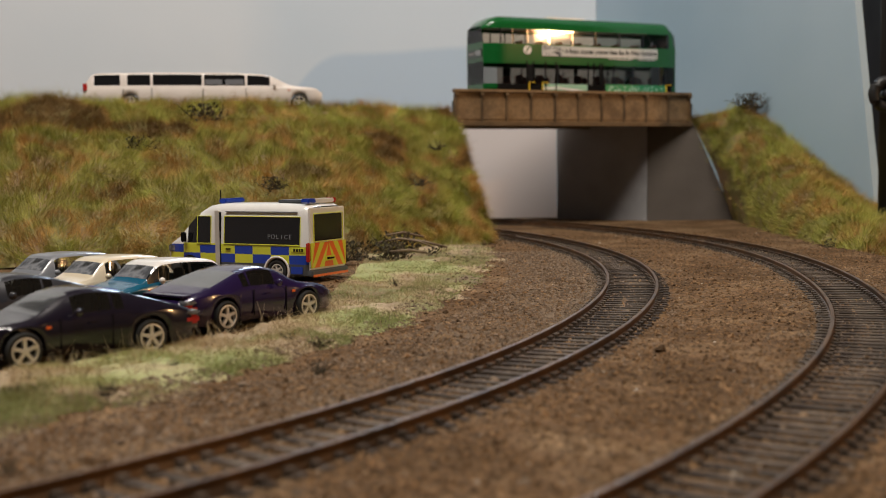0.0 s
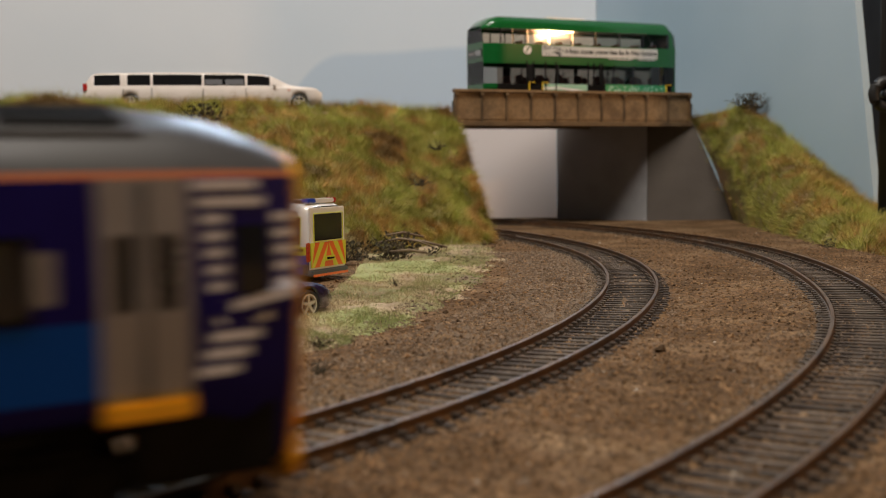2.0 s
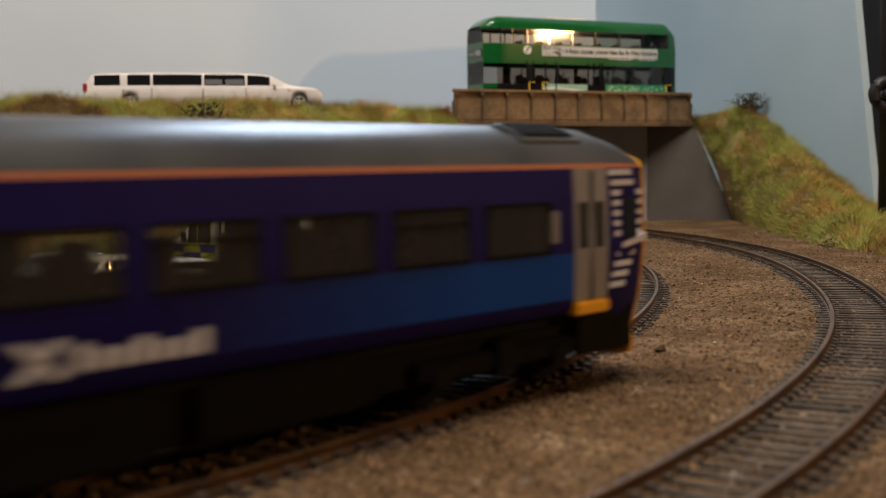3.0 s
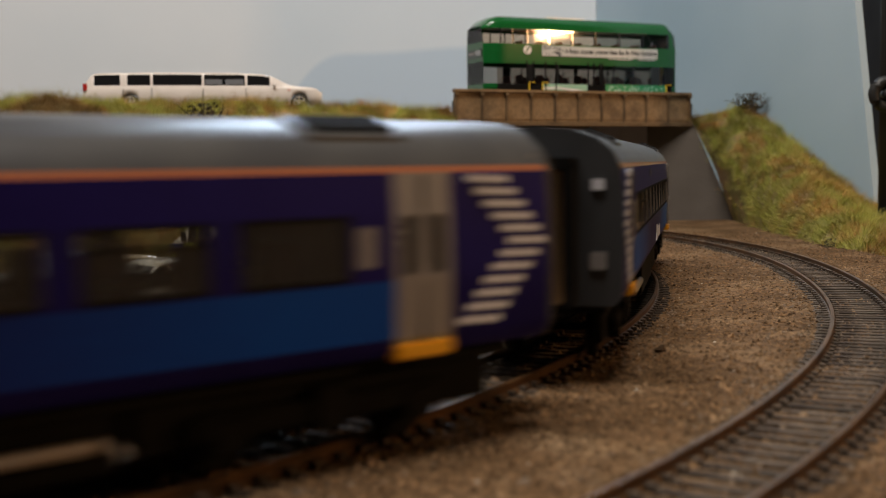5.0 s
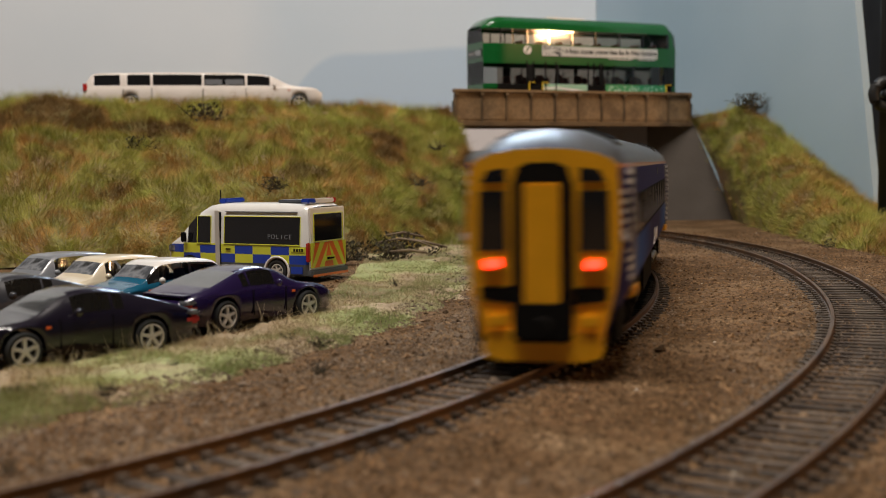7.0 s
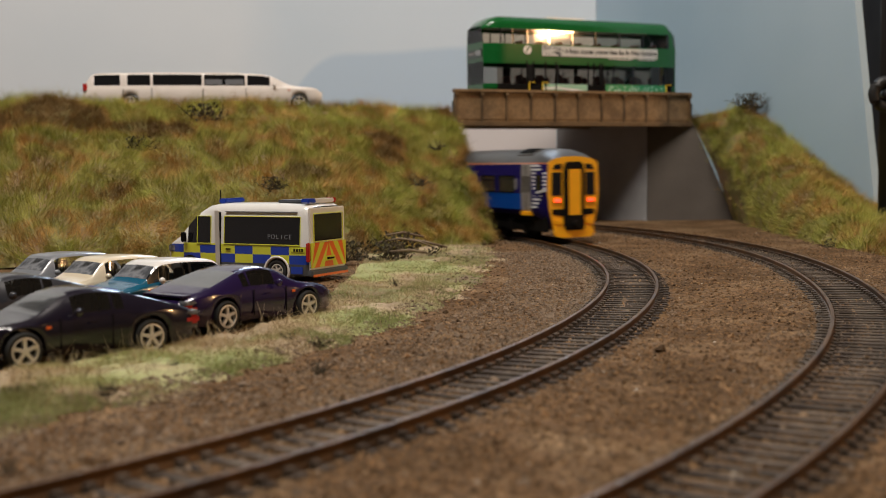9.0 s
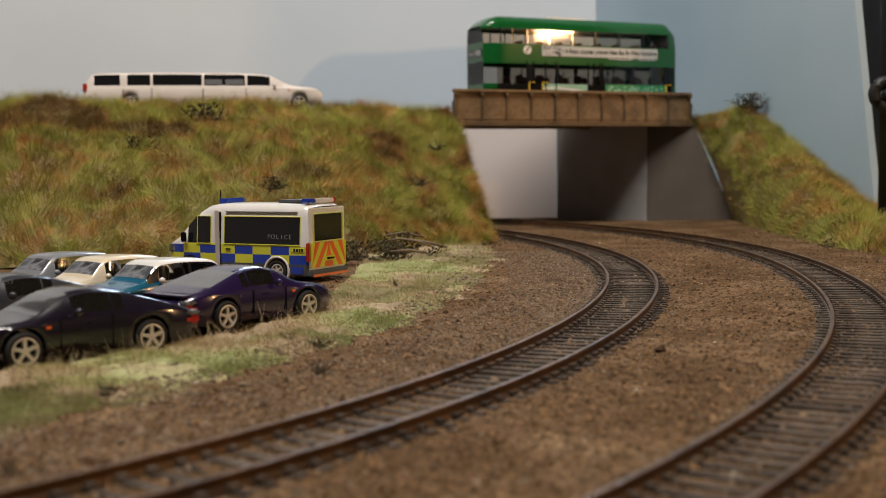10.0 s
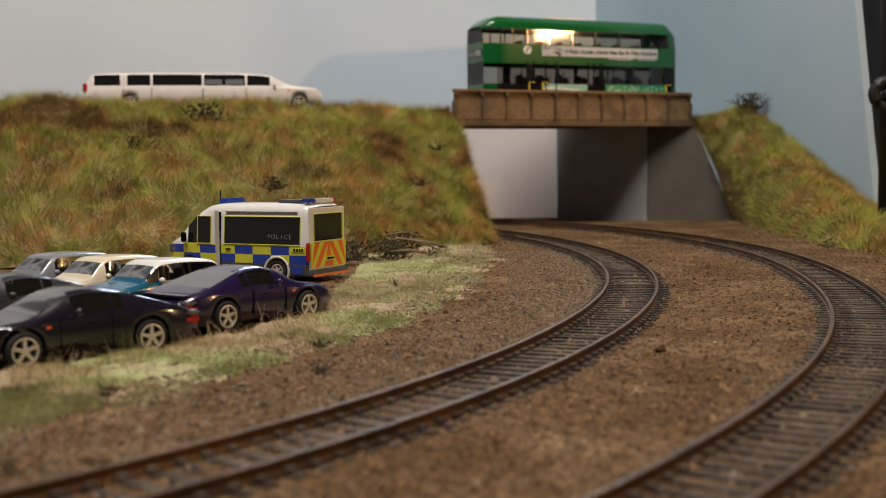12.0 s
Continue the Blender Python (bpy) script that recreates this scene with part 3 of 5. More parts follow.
def car(name, label, at, turn, paint_mat, roof_mat, L, W, H, wheels, r, belt, top, plan, win, screen, rear, hood=None, group="parked cars",
        glass_mat=None, inset=0.80, spoiler=False, trim=None, lights=M_SCREEN, tails=M_RED, size=1.0, wing_mat=None, screen_mat=None):
    """A car along x, front at +x. belt, top: shoulder and top heights by x; plan: half width by x; win: side windows (x0, x1);
    screen, rear: spans of windscreen and rear window."""
    c = thing(name, label, "car", group, at, turn)
    c.scale = (size, size, size)
    glass_mat = glass_mat or M_CARTINT
    wx = wheels
    ar = r * 1.12

    def low(x):
        z = 2.2 + 1.0 * max(0, abs(x) - L * 0.42) / (L * 0.08)
        for q in wx:
            d = abs(x - q)
            if d < ar:
                z = max(z, r + math.sqrt(ar * ar - d * d))
        return z

    def section(x):
        w = eased(plan, x)
        zl, zb, zt = low(x), eased(belt, x), eased(top, x, 2.6)
        cab = min(1.0, max(0.0, (zt - zb) / (H * 0.3)))
        wt = w * (0.93 - (0.93 - inset) * cab)
        zm = max(zl + 0.1, zl * 0.45 + zb * 0.55)
        return [(0, zl), (w * 0.86, zl), (w * 0.97, zl + 0.25), (w, zm), (w * 0.985, max(zm, zb - 0.9)), (w * 0.94, zb), (w * 0.925 - 0.0, zb + (zt - zb) * 0.10),
                (wt + (w * 0.92 - wt) * 0.12, zb + (zt - zb) * 0.84), (wt * 0.93, zb + (zt - zb) * 0.96), (wt * 0.6, zt), (0, zt + 0.12)]

    ext = []
    for a, b in win + [screen, rear]:
        ext += [a, b]
    for q in wx:
        ext += [q + ar * k for k in (-1, -0.95, -0.8, -0.5, 0, 0.5, 0.8, 0.95, 1)]
    xs = smooth_stations(-L / 2, L / 2, 44, ext)

    def assign(ci, ri):
        m = (xs[ci] + xs[ci + 1]) / 2
        if ri == 6 and not (screen[0] < m < screen[1]) and not (rear[0] < m < rear[1]):
            for i, (a, b) in enumerate(win):
                if a < m < b:
                    return "side_window%d*" % i
        if ri in (8, 9) and screen[0] < m < screen[1]:
            return "windscreen"
        if ri in (8, 9) and rear[0] < m < rear[1]:
            return "rear_window"
        if roof_mat is not paint_mat:
            if (ri == 6 and rear[0] < m < screen[1]) or (ri == 7 and screen[0] < m < screen[1]):
                return "pillars"
            if ri >= 7 and rear[1] <= m <= screen[0]:
                return "roof"
        return "body"

    skins = loft(xs, section, assign)
    for end, x in ((0, xs[0]), (-1, xs[-1])):
        sec = section(x)
        ring = [(x, y, z) for y, z in sec] + [(x, -y, z) for y, z in sec[::-1] if y > 0]
        ring = [ring[i] for i in range(len(ring)) if i == 0 or ring[i] != ring[i - 1]]
        v, f = skins["body"]
        n = len(v)
        skins["body"] = (v + ring, f + [tuple(range(n, n + len(ring)))])
    for k, data in skins.items():
        nm = "side_window" if k.startswith("side_window") else k
        mat = {"body": paint_mat, "roof": roof_mat, "pillars": M_BLACKGLASS, "side_window": glass_mat}.get(nm, screen_mat or M_CARGLASS)
        put(nm, data, mat, c, smooth=(nm in ("body", "roof", "windscreen", "rear_window")))
    zb = lerp(belt, 0)
    put("interior", join(box(-L * 0.22, L * 0.16, -W * 0.36, W * 0.36, 2.4, zb * 0.72),
                         *[box(q - 1.0, q + 0.7, s_ * W * 0.2 - 2.6, s_ * W * 0.2 + 2.6, 4, zb + (H - zb) * 0.55, 0.6) for q in (-L * 0.13, L * 0.03) for s_ in (1, -1)]), M_GREYPLASTIC, c)
    for q in wx:
        for s_ in (1, -1):
            wheel(c, q, s_ * (W / 2 - r * 0.42), r, r * 0.85, r * 0.76)
    for s_ in (1, -1):
        put("door_mirror", lathe([(0.02, -0.8), (0.9, -0.6), (1.1, 0), (0.9, 0.6), (0.02, 0.8)], 10, (screen[0] - 0.5, s_ * (W / 2 + 0.6), zb + 0.9)), M_WHITE if roof_mat is M_WHITE else paint_mat, c, smooth=True)
        zl = lerp(belt, L / 2 - 2.5)
        put("headlight", lathe([(0.02, -0.5), (1.2, -0.4), (1.45, 0), (1.2, 0.4), (0.02, 0.5)], 12, (0, 0, 0)), lights, c, smooth=True).matrix_local = pose((L / 2 - 3.0) * MM, s_ * W * 0.335 * MM, (zl - 1.5) * MM, 0, 0, -75)
        zr = lerp(belt, -L / 2 + 1.5)
        put("tail_light", box(-L / 2 + 0.2, -L / 2 + 4.6, s_ * W * 0.38 - 2.0, s_ * W * 0.38 + 1.75, zr - 3.0, zr - 0.8, 0.6), tails, c)
        put("door_handle", box(-1.6, 0.2, s_ * (W / 2) - 0.15, s_ * (W / 2) + 0.15, zb - 1.9, zb - 1.5), M_RIM if trim else paint_mat, c)
        if trim:
            put("side_stripe", box(-L * 0.36, L * 0.36, s_ * (W / 2) - 0.1, s_ * (W / 2) + 0.12, zb - 2.6, zb - 2.2), trim, c)
        for q in ((win[-1][1] + 0.6, win[-1][0] + 0.2) if L < 100 else ()):
            w = eased(plan, q)
            put("door_seam", box(q - 0.09, q + 0.09, s_ * w - 0.25, s_ * w + 0.05, 3.6, zb - 0.3), M_UNDER, c)
        w = eased(plan, wx[1] - ar - 1.0)
        put("side_repeater", box(wx[1] - ar - 1.6, wx[1] - ar - 0.4, s_ * w - 0.3, s_ * w + 0.12, zb - 2.4, zb - 1.7, 0.1), M_POLORANGE, c, "amber side repeater")
        put("reversing_lens", box(-L / 2 + 0.25, -L / 2 + 4.4, s_ * W * 0.38 - 1.9, s_ * W * 0.38 + 1.8, zr - 0.8, zr + 0.3, 0.4), M_SCREEN, c, "clear upper lens")
    put("front_bumper", box(L / 2 - 1.2, L / 2 + 0.25, -W * 0.32, W * 0.32, 3.0, 4.4, 0.5), paint_mat, c)
    put("rear_bumper", box(-L / 2 - 0.5, -L / 2 + 1.2, -W * 0.42, W * 0.42, 3.0, 4.6, 0.4), paint_mat, c)
    if spoiler:
        put("rear_wing", join(box(-L / 2 + 1, -L / 2 + 4.5, -W * 0.36, W * 0.36, zr + 1.0, zr + 1.6, 0.25), box(-L / 2 + 1.6, -L / 2 + 3.6, -W * 0.34, -W * 0.30, zr - 0.5, zr + 1.2), box(-L / 2 + 1.6, -L / 2 + 3.6, W * 0.30, W * 0.34, zr - 0.5, zr + 1.2)), wing_mat or paint_mat, c)
    return c


def sports_car(label, at, turn, mat, spoiler=False, wing_mat=None):
    return car("sports_car", label, at, turn, mat, mat, 59, 23.6, 17, (-15.5, 15.7), 4.3,
               belt=[(-29.5, 8.0), (-27, 10.0), (-20, 11.4), (-6, 11.2), (12, 10.6), (20, 10.2), (27, 8.2), (29.5, 5.8)],
               top=[(-29.5, 8.3), (-27, 10.3), (-22, 11.7), (-15, 13.9), (-8, 16.0), (-2, 16.9), (3, 16.4), (7, 14.8), (13, 11.0), (20, 10.5), (27, 8.5), (29.5, 6.1)],
               plan=[(-29.5, 8.5), (-27.5, 10.4), (-22, 11.5), (-15, 11.8), (-2, 11.2), (8, 11.1), (16, 11.5), (23, 10.6), (28, 8.8), (29.5, 7.2)],
               win=[(-13.5, -6.5), (-5.9, 6.4)], screen=(3.6, 12.2), rear=(-20, -9.0), spoiler=spoiler, inset=0.70, wing_mat=wing_mat)


def small_car(name, label, at, turn, mat, roof, trim=None):
    return car(name, label, at, turn, mat, roof, 47, 21, 17.8, (-14.5, 15.0), 3.7,
               belt=[(-23.5, 8.5), (-22, 10.5), (-8, 10.9), (8, 10.6), (15, 10.2), (21, 9.0), (23.5, 6.0)],
               top=[(-23.5, 9.0), (-22.4, 11.2), (-20, 15.8), (-17, 17.0), (-6, 17.8), (4.0, 17.6), (6.6, 16.7), (10.4, 11.2), (15, 10.6), (21, 9.3), (23.5, 6.3)],
               plan=[(-23.5, 8.6), (-22, 9.8), (-12, 10.4), (8, 10.4), (16, 10.2), (21, 9.2), (23.5, 7.4)],
               win=[(-18, -7.5), (-6.3, 5.4)], screen=(6.2, 10.2), rear=(-22.2, -20.2), inset=0.80, glass_mat=M_GLASS, trim=trim, size=0.94, screen_mat=M_SCREEN)


CARPARK = -2.2
sports_car("dark purple sports car parked on the brown gravel", (-58, 342, CARPARK), 52, M_PURPLE, True)
sports_car("black plum sports car parked beside the grass verge", (-89.3, 284, CARPARK), 222, M_BLACKCAR)
sports_car("dark grey sports car with a blue rear wing, parked on gravel", (-118, 322, CARPARK), 222, M_DARKGREY, True, M_POLBLUE)
small_car("small_car", "teal hatchback with a white roof parked on gravel", (-88.5, 368, CARPARK), 230, M_TEAL, M_WHITE)
small_car("small_car", "cream saloon with a dark green side stripe", (-109, 384, CARPARK), 230, M_CREAM, M_CREAM, M_TWIG)
small_car("small_car", "silver grey saloon parked at the end of the row", (-130, 400, CARPARK), 230, M_SILVERCAR, M_SILVERCAR)


def police_van():
    L, W, H = 70.0, 26.0, 31.5
    v = thing("police_van", "white police van with blue and yellow chequered sides", "van", "", (-76, 481, CARPARK), 152)
    v.scale = (1.0, 1.0, 0.955)
    wx, r = (-20.5, 22.0), 4.6
    top = [(-35, 30.2), (-34, 31), (-20, 31.5), (9, 31.3), (14, 30.4), (17, 28.6), (27, 18.6), (28.5, 17.6), (33, 15.2), (35, 11.5)]
    plan = [(-35, 12.3), (-33.5, 13), (16, 13), (28, 12.6), (33, 11.2), (35, 9.6)]
    ar = r * 1.15

    def low(x):
        z = 3.0
        for q in wx:
            d = abs(x - q)
            if d < ar:
                z = max(z, r + math.sqrt(ar * ar - d * d))
        return z

    zrow = [7.4, 11.0, 14.4, 15.1, 26.2]

    def section(x):
        w, zt, zl = lerp(plan, x), lerp(top, x), low(x)
        zs = [min(max(z, zl + 0.02 * i + 0.05), zt - 1.2 + 0.1 * i) for i, z in enumerate(zrow)]
        wt = w * 0.90
        return [(0, zl), (w * 0.97, zl), (w, zs[0]), (w, zs[1]), (w, zs[2]), (w * 0.995, zs[3]), (w * 0.94, zs[4]), (wt, max(zs[4] + 0.1, zt - 2.6)), (wt * 0.93, max(zs[4] + 0.2, zt - 0.8)), (wt * 0.7, zt - 0.1 + 0.15), (0, zt + 0.2)]

    cuts = [-35 + 8.6 * k for k in range(9)]
    ext = cuts + [-31.5, -13.9, 4.6, 11.2, 18.0, 23.0, 27.0] + [q + ar * k for q in wx for k in (-1, -0.95, -0.8, -0.5, 0, 0.5, 0.8, 0.95, 1)]
    xs = smooth_stations(-35, 35, 40, ext)

    def assign(ci, ri):
        m = (xs[ci] + xs[ci + 1]) / 2
        if ri == 1:
            return "skirt"
        if ri in (2, 3) and m < 33:
            k = int((m + 35) // 8.6)
            return "check_yellow" if (k + ri) % 2 else "check_blue"
        if ri == 4 and -32 < m < 25:
            return "window_sill"
        if ri == 5:
            if -31.5 < m < -13.9:
                return "side_window0*"
            if -13.9 < m < 4.6:
                return "side_window1*"
            if 11.2 < m < 23.0:
                return "cab_window*"
        if ri >= 7 and 18.0 < m < 27.0:
            return "windscreen"
        return "body"

    for k, data in loft(xs, section, assign).items():
        nm = "side_window" if k.startswith("side_window") else ("cab_window" if k.startswith("cab") else k)
        mat = {"body": M_WHITE, "skirt": M_GREYPLASTIC, "check_yellow": M_POLYELLOW, "check_blue": M_POLBLUE, "window_sill": M_POLYELLOW}.get(nm, M_BLACKGLASS)
        put(nm, data, mat, v, smooth=nm == "body")
    # rear doors: white frame, dark window, chevrons
    put("rear_door", box(-35.6, -34.6, -12.2, 12.2, 4.5, 29.9, 0.4), M_WHITE, v)
    put("rear_window", box(-35.9, -35.5, -9.6, 9.6, 16.6, 27.2, 0.15), M_BLACKGLASS, v)
    for k in range(6):
        for s_ in (1, -1):
            a, w, d = 3.3 * k, 3.3, 7.0
            pts = [(a, 6.0), (a + w, 6.0), (a + w - d, 15.9), (a - d, 15.9)]
            pts = [(s_ * min(12.0, max(0.05, p)), z) for p, z in pts]
            if abs(pts[0][0] - pts[1][0]) + abs(pts[2][0] - pts[3][0]) > 0.5:
                put("chevron", plate(pts, -35.95 - 0.02 * k, -35.6, "x"), M_POLORANGE if k % 2 == 0 else M_POLYELLOW, v)
    put("rear_window_edge", join(*[tube([(-35.95, y0, z0), (-35.95, y1, z1)], 0.2, 6) for y0, z0, y1, z1 in ((-10, 16.3, 10, 16.3), (-10, 27.5, 10, 27.5), (-10, 16.3, -10, 27.5), (10, 16.3, 10, 27.5))]), M_POLYELLOW, v, "yellow window edging")
    put("number_plate", box(-36.2, -35.9, -4.0, 2.5, 8.2, 10.2), M_POLYELLOW, v)
    put("plate_bar", box(-36.4, -36.15, -3.2, 1.6, 8.8, 9.6), M_UNDER, v)
    for s_ in (1, -1):
        put("tail_light", box(-35.5, -34.2, s_ * 12.4 - 0.9, s_ * 12.4 + 0.9, 8.5, 16.0, 0.3), M_RED, v)
        put("sliding_door_rail", box(-30, 4, s_ * 12.1 - 0.2, s_ * 12.1 + 0.3, 28.0, 28.4), M_SILVERCAR, v)
        put("door_pillar", box(6.6, 8.8, s_ * 12.7 - 0.4, s_ * 12.7 + 0.7, 4.0, 28.6, 0.2), M_RIM, v, "pale grey door edge")
        put("door_gap", box(6.2, 6.6, s_ * 12.7 - 0.4, s_ * 12.7 + 0.5, 4.0, 28.0), M_UNDER, v)
        for p, q in ((-31.5, 4.6), (11.2, 18.0)):
            lo, hi = 13.05, 12.3
            put("window_edge", join(*[tube([(x0, s_ * y0, z0), (x1, s_ * y1, z1)], 0.17, 6) for x0, y0, z0, x1, y1, z1 in ((p, lo, 15.0, q, lo, 15.0), (p, hi, 26.3, q, hi, 26.3), (p, lo, 15.0, p, hi, 26.3), (q, lo, 15.0, q, hi, 26.3))]), M_POLYELLOW, v, "yellow window edging")
        put("door_handle", box(1.5, 3.6, s_ * 13.1 - 0.2, s_ * 13.1 + 0.2, 12.6, 13.2), M_UNDER, v)
        put("headlight", box(30.0, 34.0, s_ * 11.0 - 1.0, s_ * 11.0 + 0.9, 11.0, 14.2, 0.5), M_SCREEN, v)
        put("wheel_arch", lathe([(5.0, -0.3), (5.2, 0.25), (6.0, 0.25), (6.1, -0.3)], 28, (wx[0], s_ * 12.95, r)), M_WHITE, v, smooth=True)
        put("blue_patch", box(-32.5, -27.2, s_ * 13.05 - 0.1, s_ * 13.05 + 0.1, 3.6, 6.4), M_POLBLUE, v)
        put("fleet_bar", box(-33.5, -27.5, s_ * 13.05 - 0.1, s_ * 13.05 + 0.1, 12.3, 13.9), M_POLYELLOW, v)
        put("fleet_number", join(*[box(-33 + q * 1.2, -32.2 + q * 1.2, s_ * 13.2 - 0.06, s_ * 13.2 + 0.06, 12.5, 13.7) for q in range(4)]), M_UNDER, v)
        put("door_mirror", box(23.0, 24.6, s_ * 14.3 - 1.2, s_ * 14.3 + 1.2, 15.5, 19.5, 0.4), M_UNDER, v)
        for q in wx:
            wheel(v, q, s_ * (13 - 2.0), r, 3.8, r * 0.62, 6)
    put("rear_bumper", box(-36.8, -34.0, -12.6, 12.6, 2.6, 5.2, 0.5), M_GREYPLASTIC, v)
    put("bumper_stripe", box(-37.0, -36.7, -12.0, 12.0, 2.4, 3.4), M_POLORANGE, v)
    bar = put("light_bar", box(-33.5, -30, -9.5, 9.5, 31.5, 33.4, 0.4), M_WHITE, v)
    put("blue_lens", box(-33.6, -29.9, 4.5, 9.7, 31.6, 33.5, 0.4), M_POLBLUE, bar)
    put("red_lens", box(-33.6, -29.9, -9.7, -7.5, 31.6, 33.5, 0.4), M_RED, bar)
    put("roof_box", box(-28, -16, -6, 6, 31.4, 32.9, 0.6), M_GREYPLASTIC, v)
    put("roof_beacon", box(8.5, 12.0, -6.5, 6.5, 31.2, 33.4, 0.6), M_POLBLUE, v)
    put("aerial", tube([(12, 5, 30), (12, 5, 37)], 0.25, 5), M_UNDER, v)
    for k, ch in enumerate("POLICE"):
        tx = bpy.data.curves.new("letter", "FONT")
        tx.body, tx.size, tx.extrude, tx.align_x = ch, 2.6 * MM, 0.02 * MM, "CENTER"
        tx.materials.append(M_SILVERCAR)
        ob = new("lettering", tx)
        ob.parent = v
        ob.matrix_local = pose((-17.0 - 2.0 * k) * MM, 12.93 * MM, 17.4 * MM, 86, 0, 180)
    return v


police_van()


def limousine():
    L, W, H = 152.0, 24.0, 24.4
    m = car("limousine", "long pale stretch limousine with dark windows on the road", (-155, 794, 79.0), 9, M_LIMO, M_LIMO, L, W, H, (-47, 61), 5.0,
            belt=[(-76, 12.0), (-75, 14.0), (-70, 14.9), (52, 14.7), (62, 14.3), (72, 13.6), (75.2, 12.4), (76, 8)],
            top=[(-76, 13.0), (-75.2, 15.4), (-72, 22.6), (-69, 23.9), (-30, 24.4), (20, 24.1), (38, 23.2), (44, 21.6), (55, 15.6), (62, 14.9), (72, 14.0), (75.2, 12.6), (76, 8.3)],
            plan=[(-76, 10.8), (-74, 11.8), (60, 11.8), (70, 11.5), (75, 10.6), (76, 9.6)],
            win=[(-69, -53), (-48.5, -34), (-32.5, -1.5), (0, 26), (27.5, 42)], screen=(45.5, 54), rear=(-74.6, -71.5), glass_mat=M_BLACKGLASS, group="", inset=0.86)
    for s_ in (1, -1):
        for q in (-51, -33.2, -0.8, 26.7):
            put("door_line", box(q - 0.18, q + 0.18, s_ * 11.8 - 0.1, s_ * 11.8 + 0.08, 4.0, 14.0), M_UNDER, m)
        # Pale panels added on the dark windows stand in for light showing through.
        for x0, x1 in ((0.8, 11.5), (13.5, 25.2)):
            put("window_blind", box(x0, x1, s_ * 11.1 - 0.15, s_ * 11.1 + 0.12, 16.2, 19.6), M_SILVERCAR, m, "pale blind behind the glass")
        put("tail_lamp", box(-76.0, -73.4, s_ * 10.9 - 1.1, s_ * 10.9 + 1.0, 12.5, 17.0, 0.4), M_RED, m, "tall red tail lamp")
        put("sill_trim", box(-42, 54, s_ * 11.9 - 0.3, s_ * 11.9 + 0.3, 2.2, 3.4, 0.2), M_RIM, m, "bright sill trim")
    put("grille", box(75.4, 76.4, -6, 6, 7.5, 11.8, 0.3), M_RIM, m, "chrome grille")
    return m


limousine()


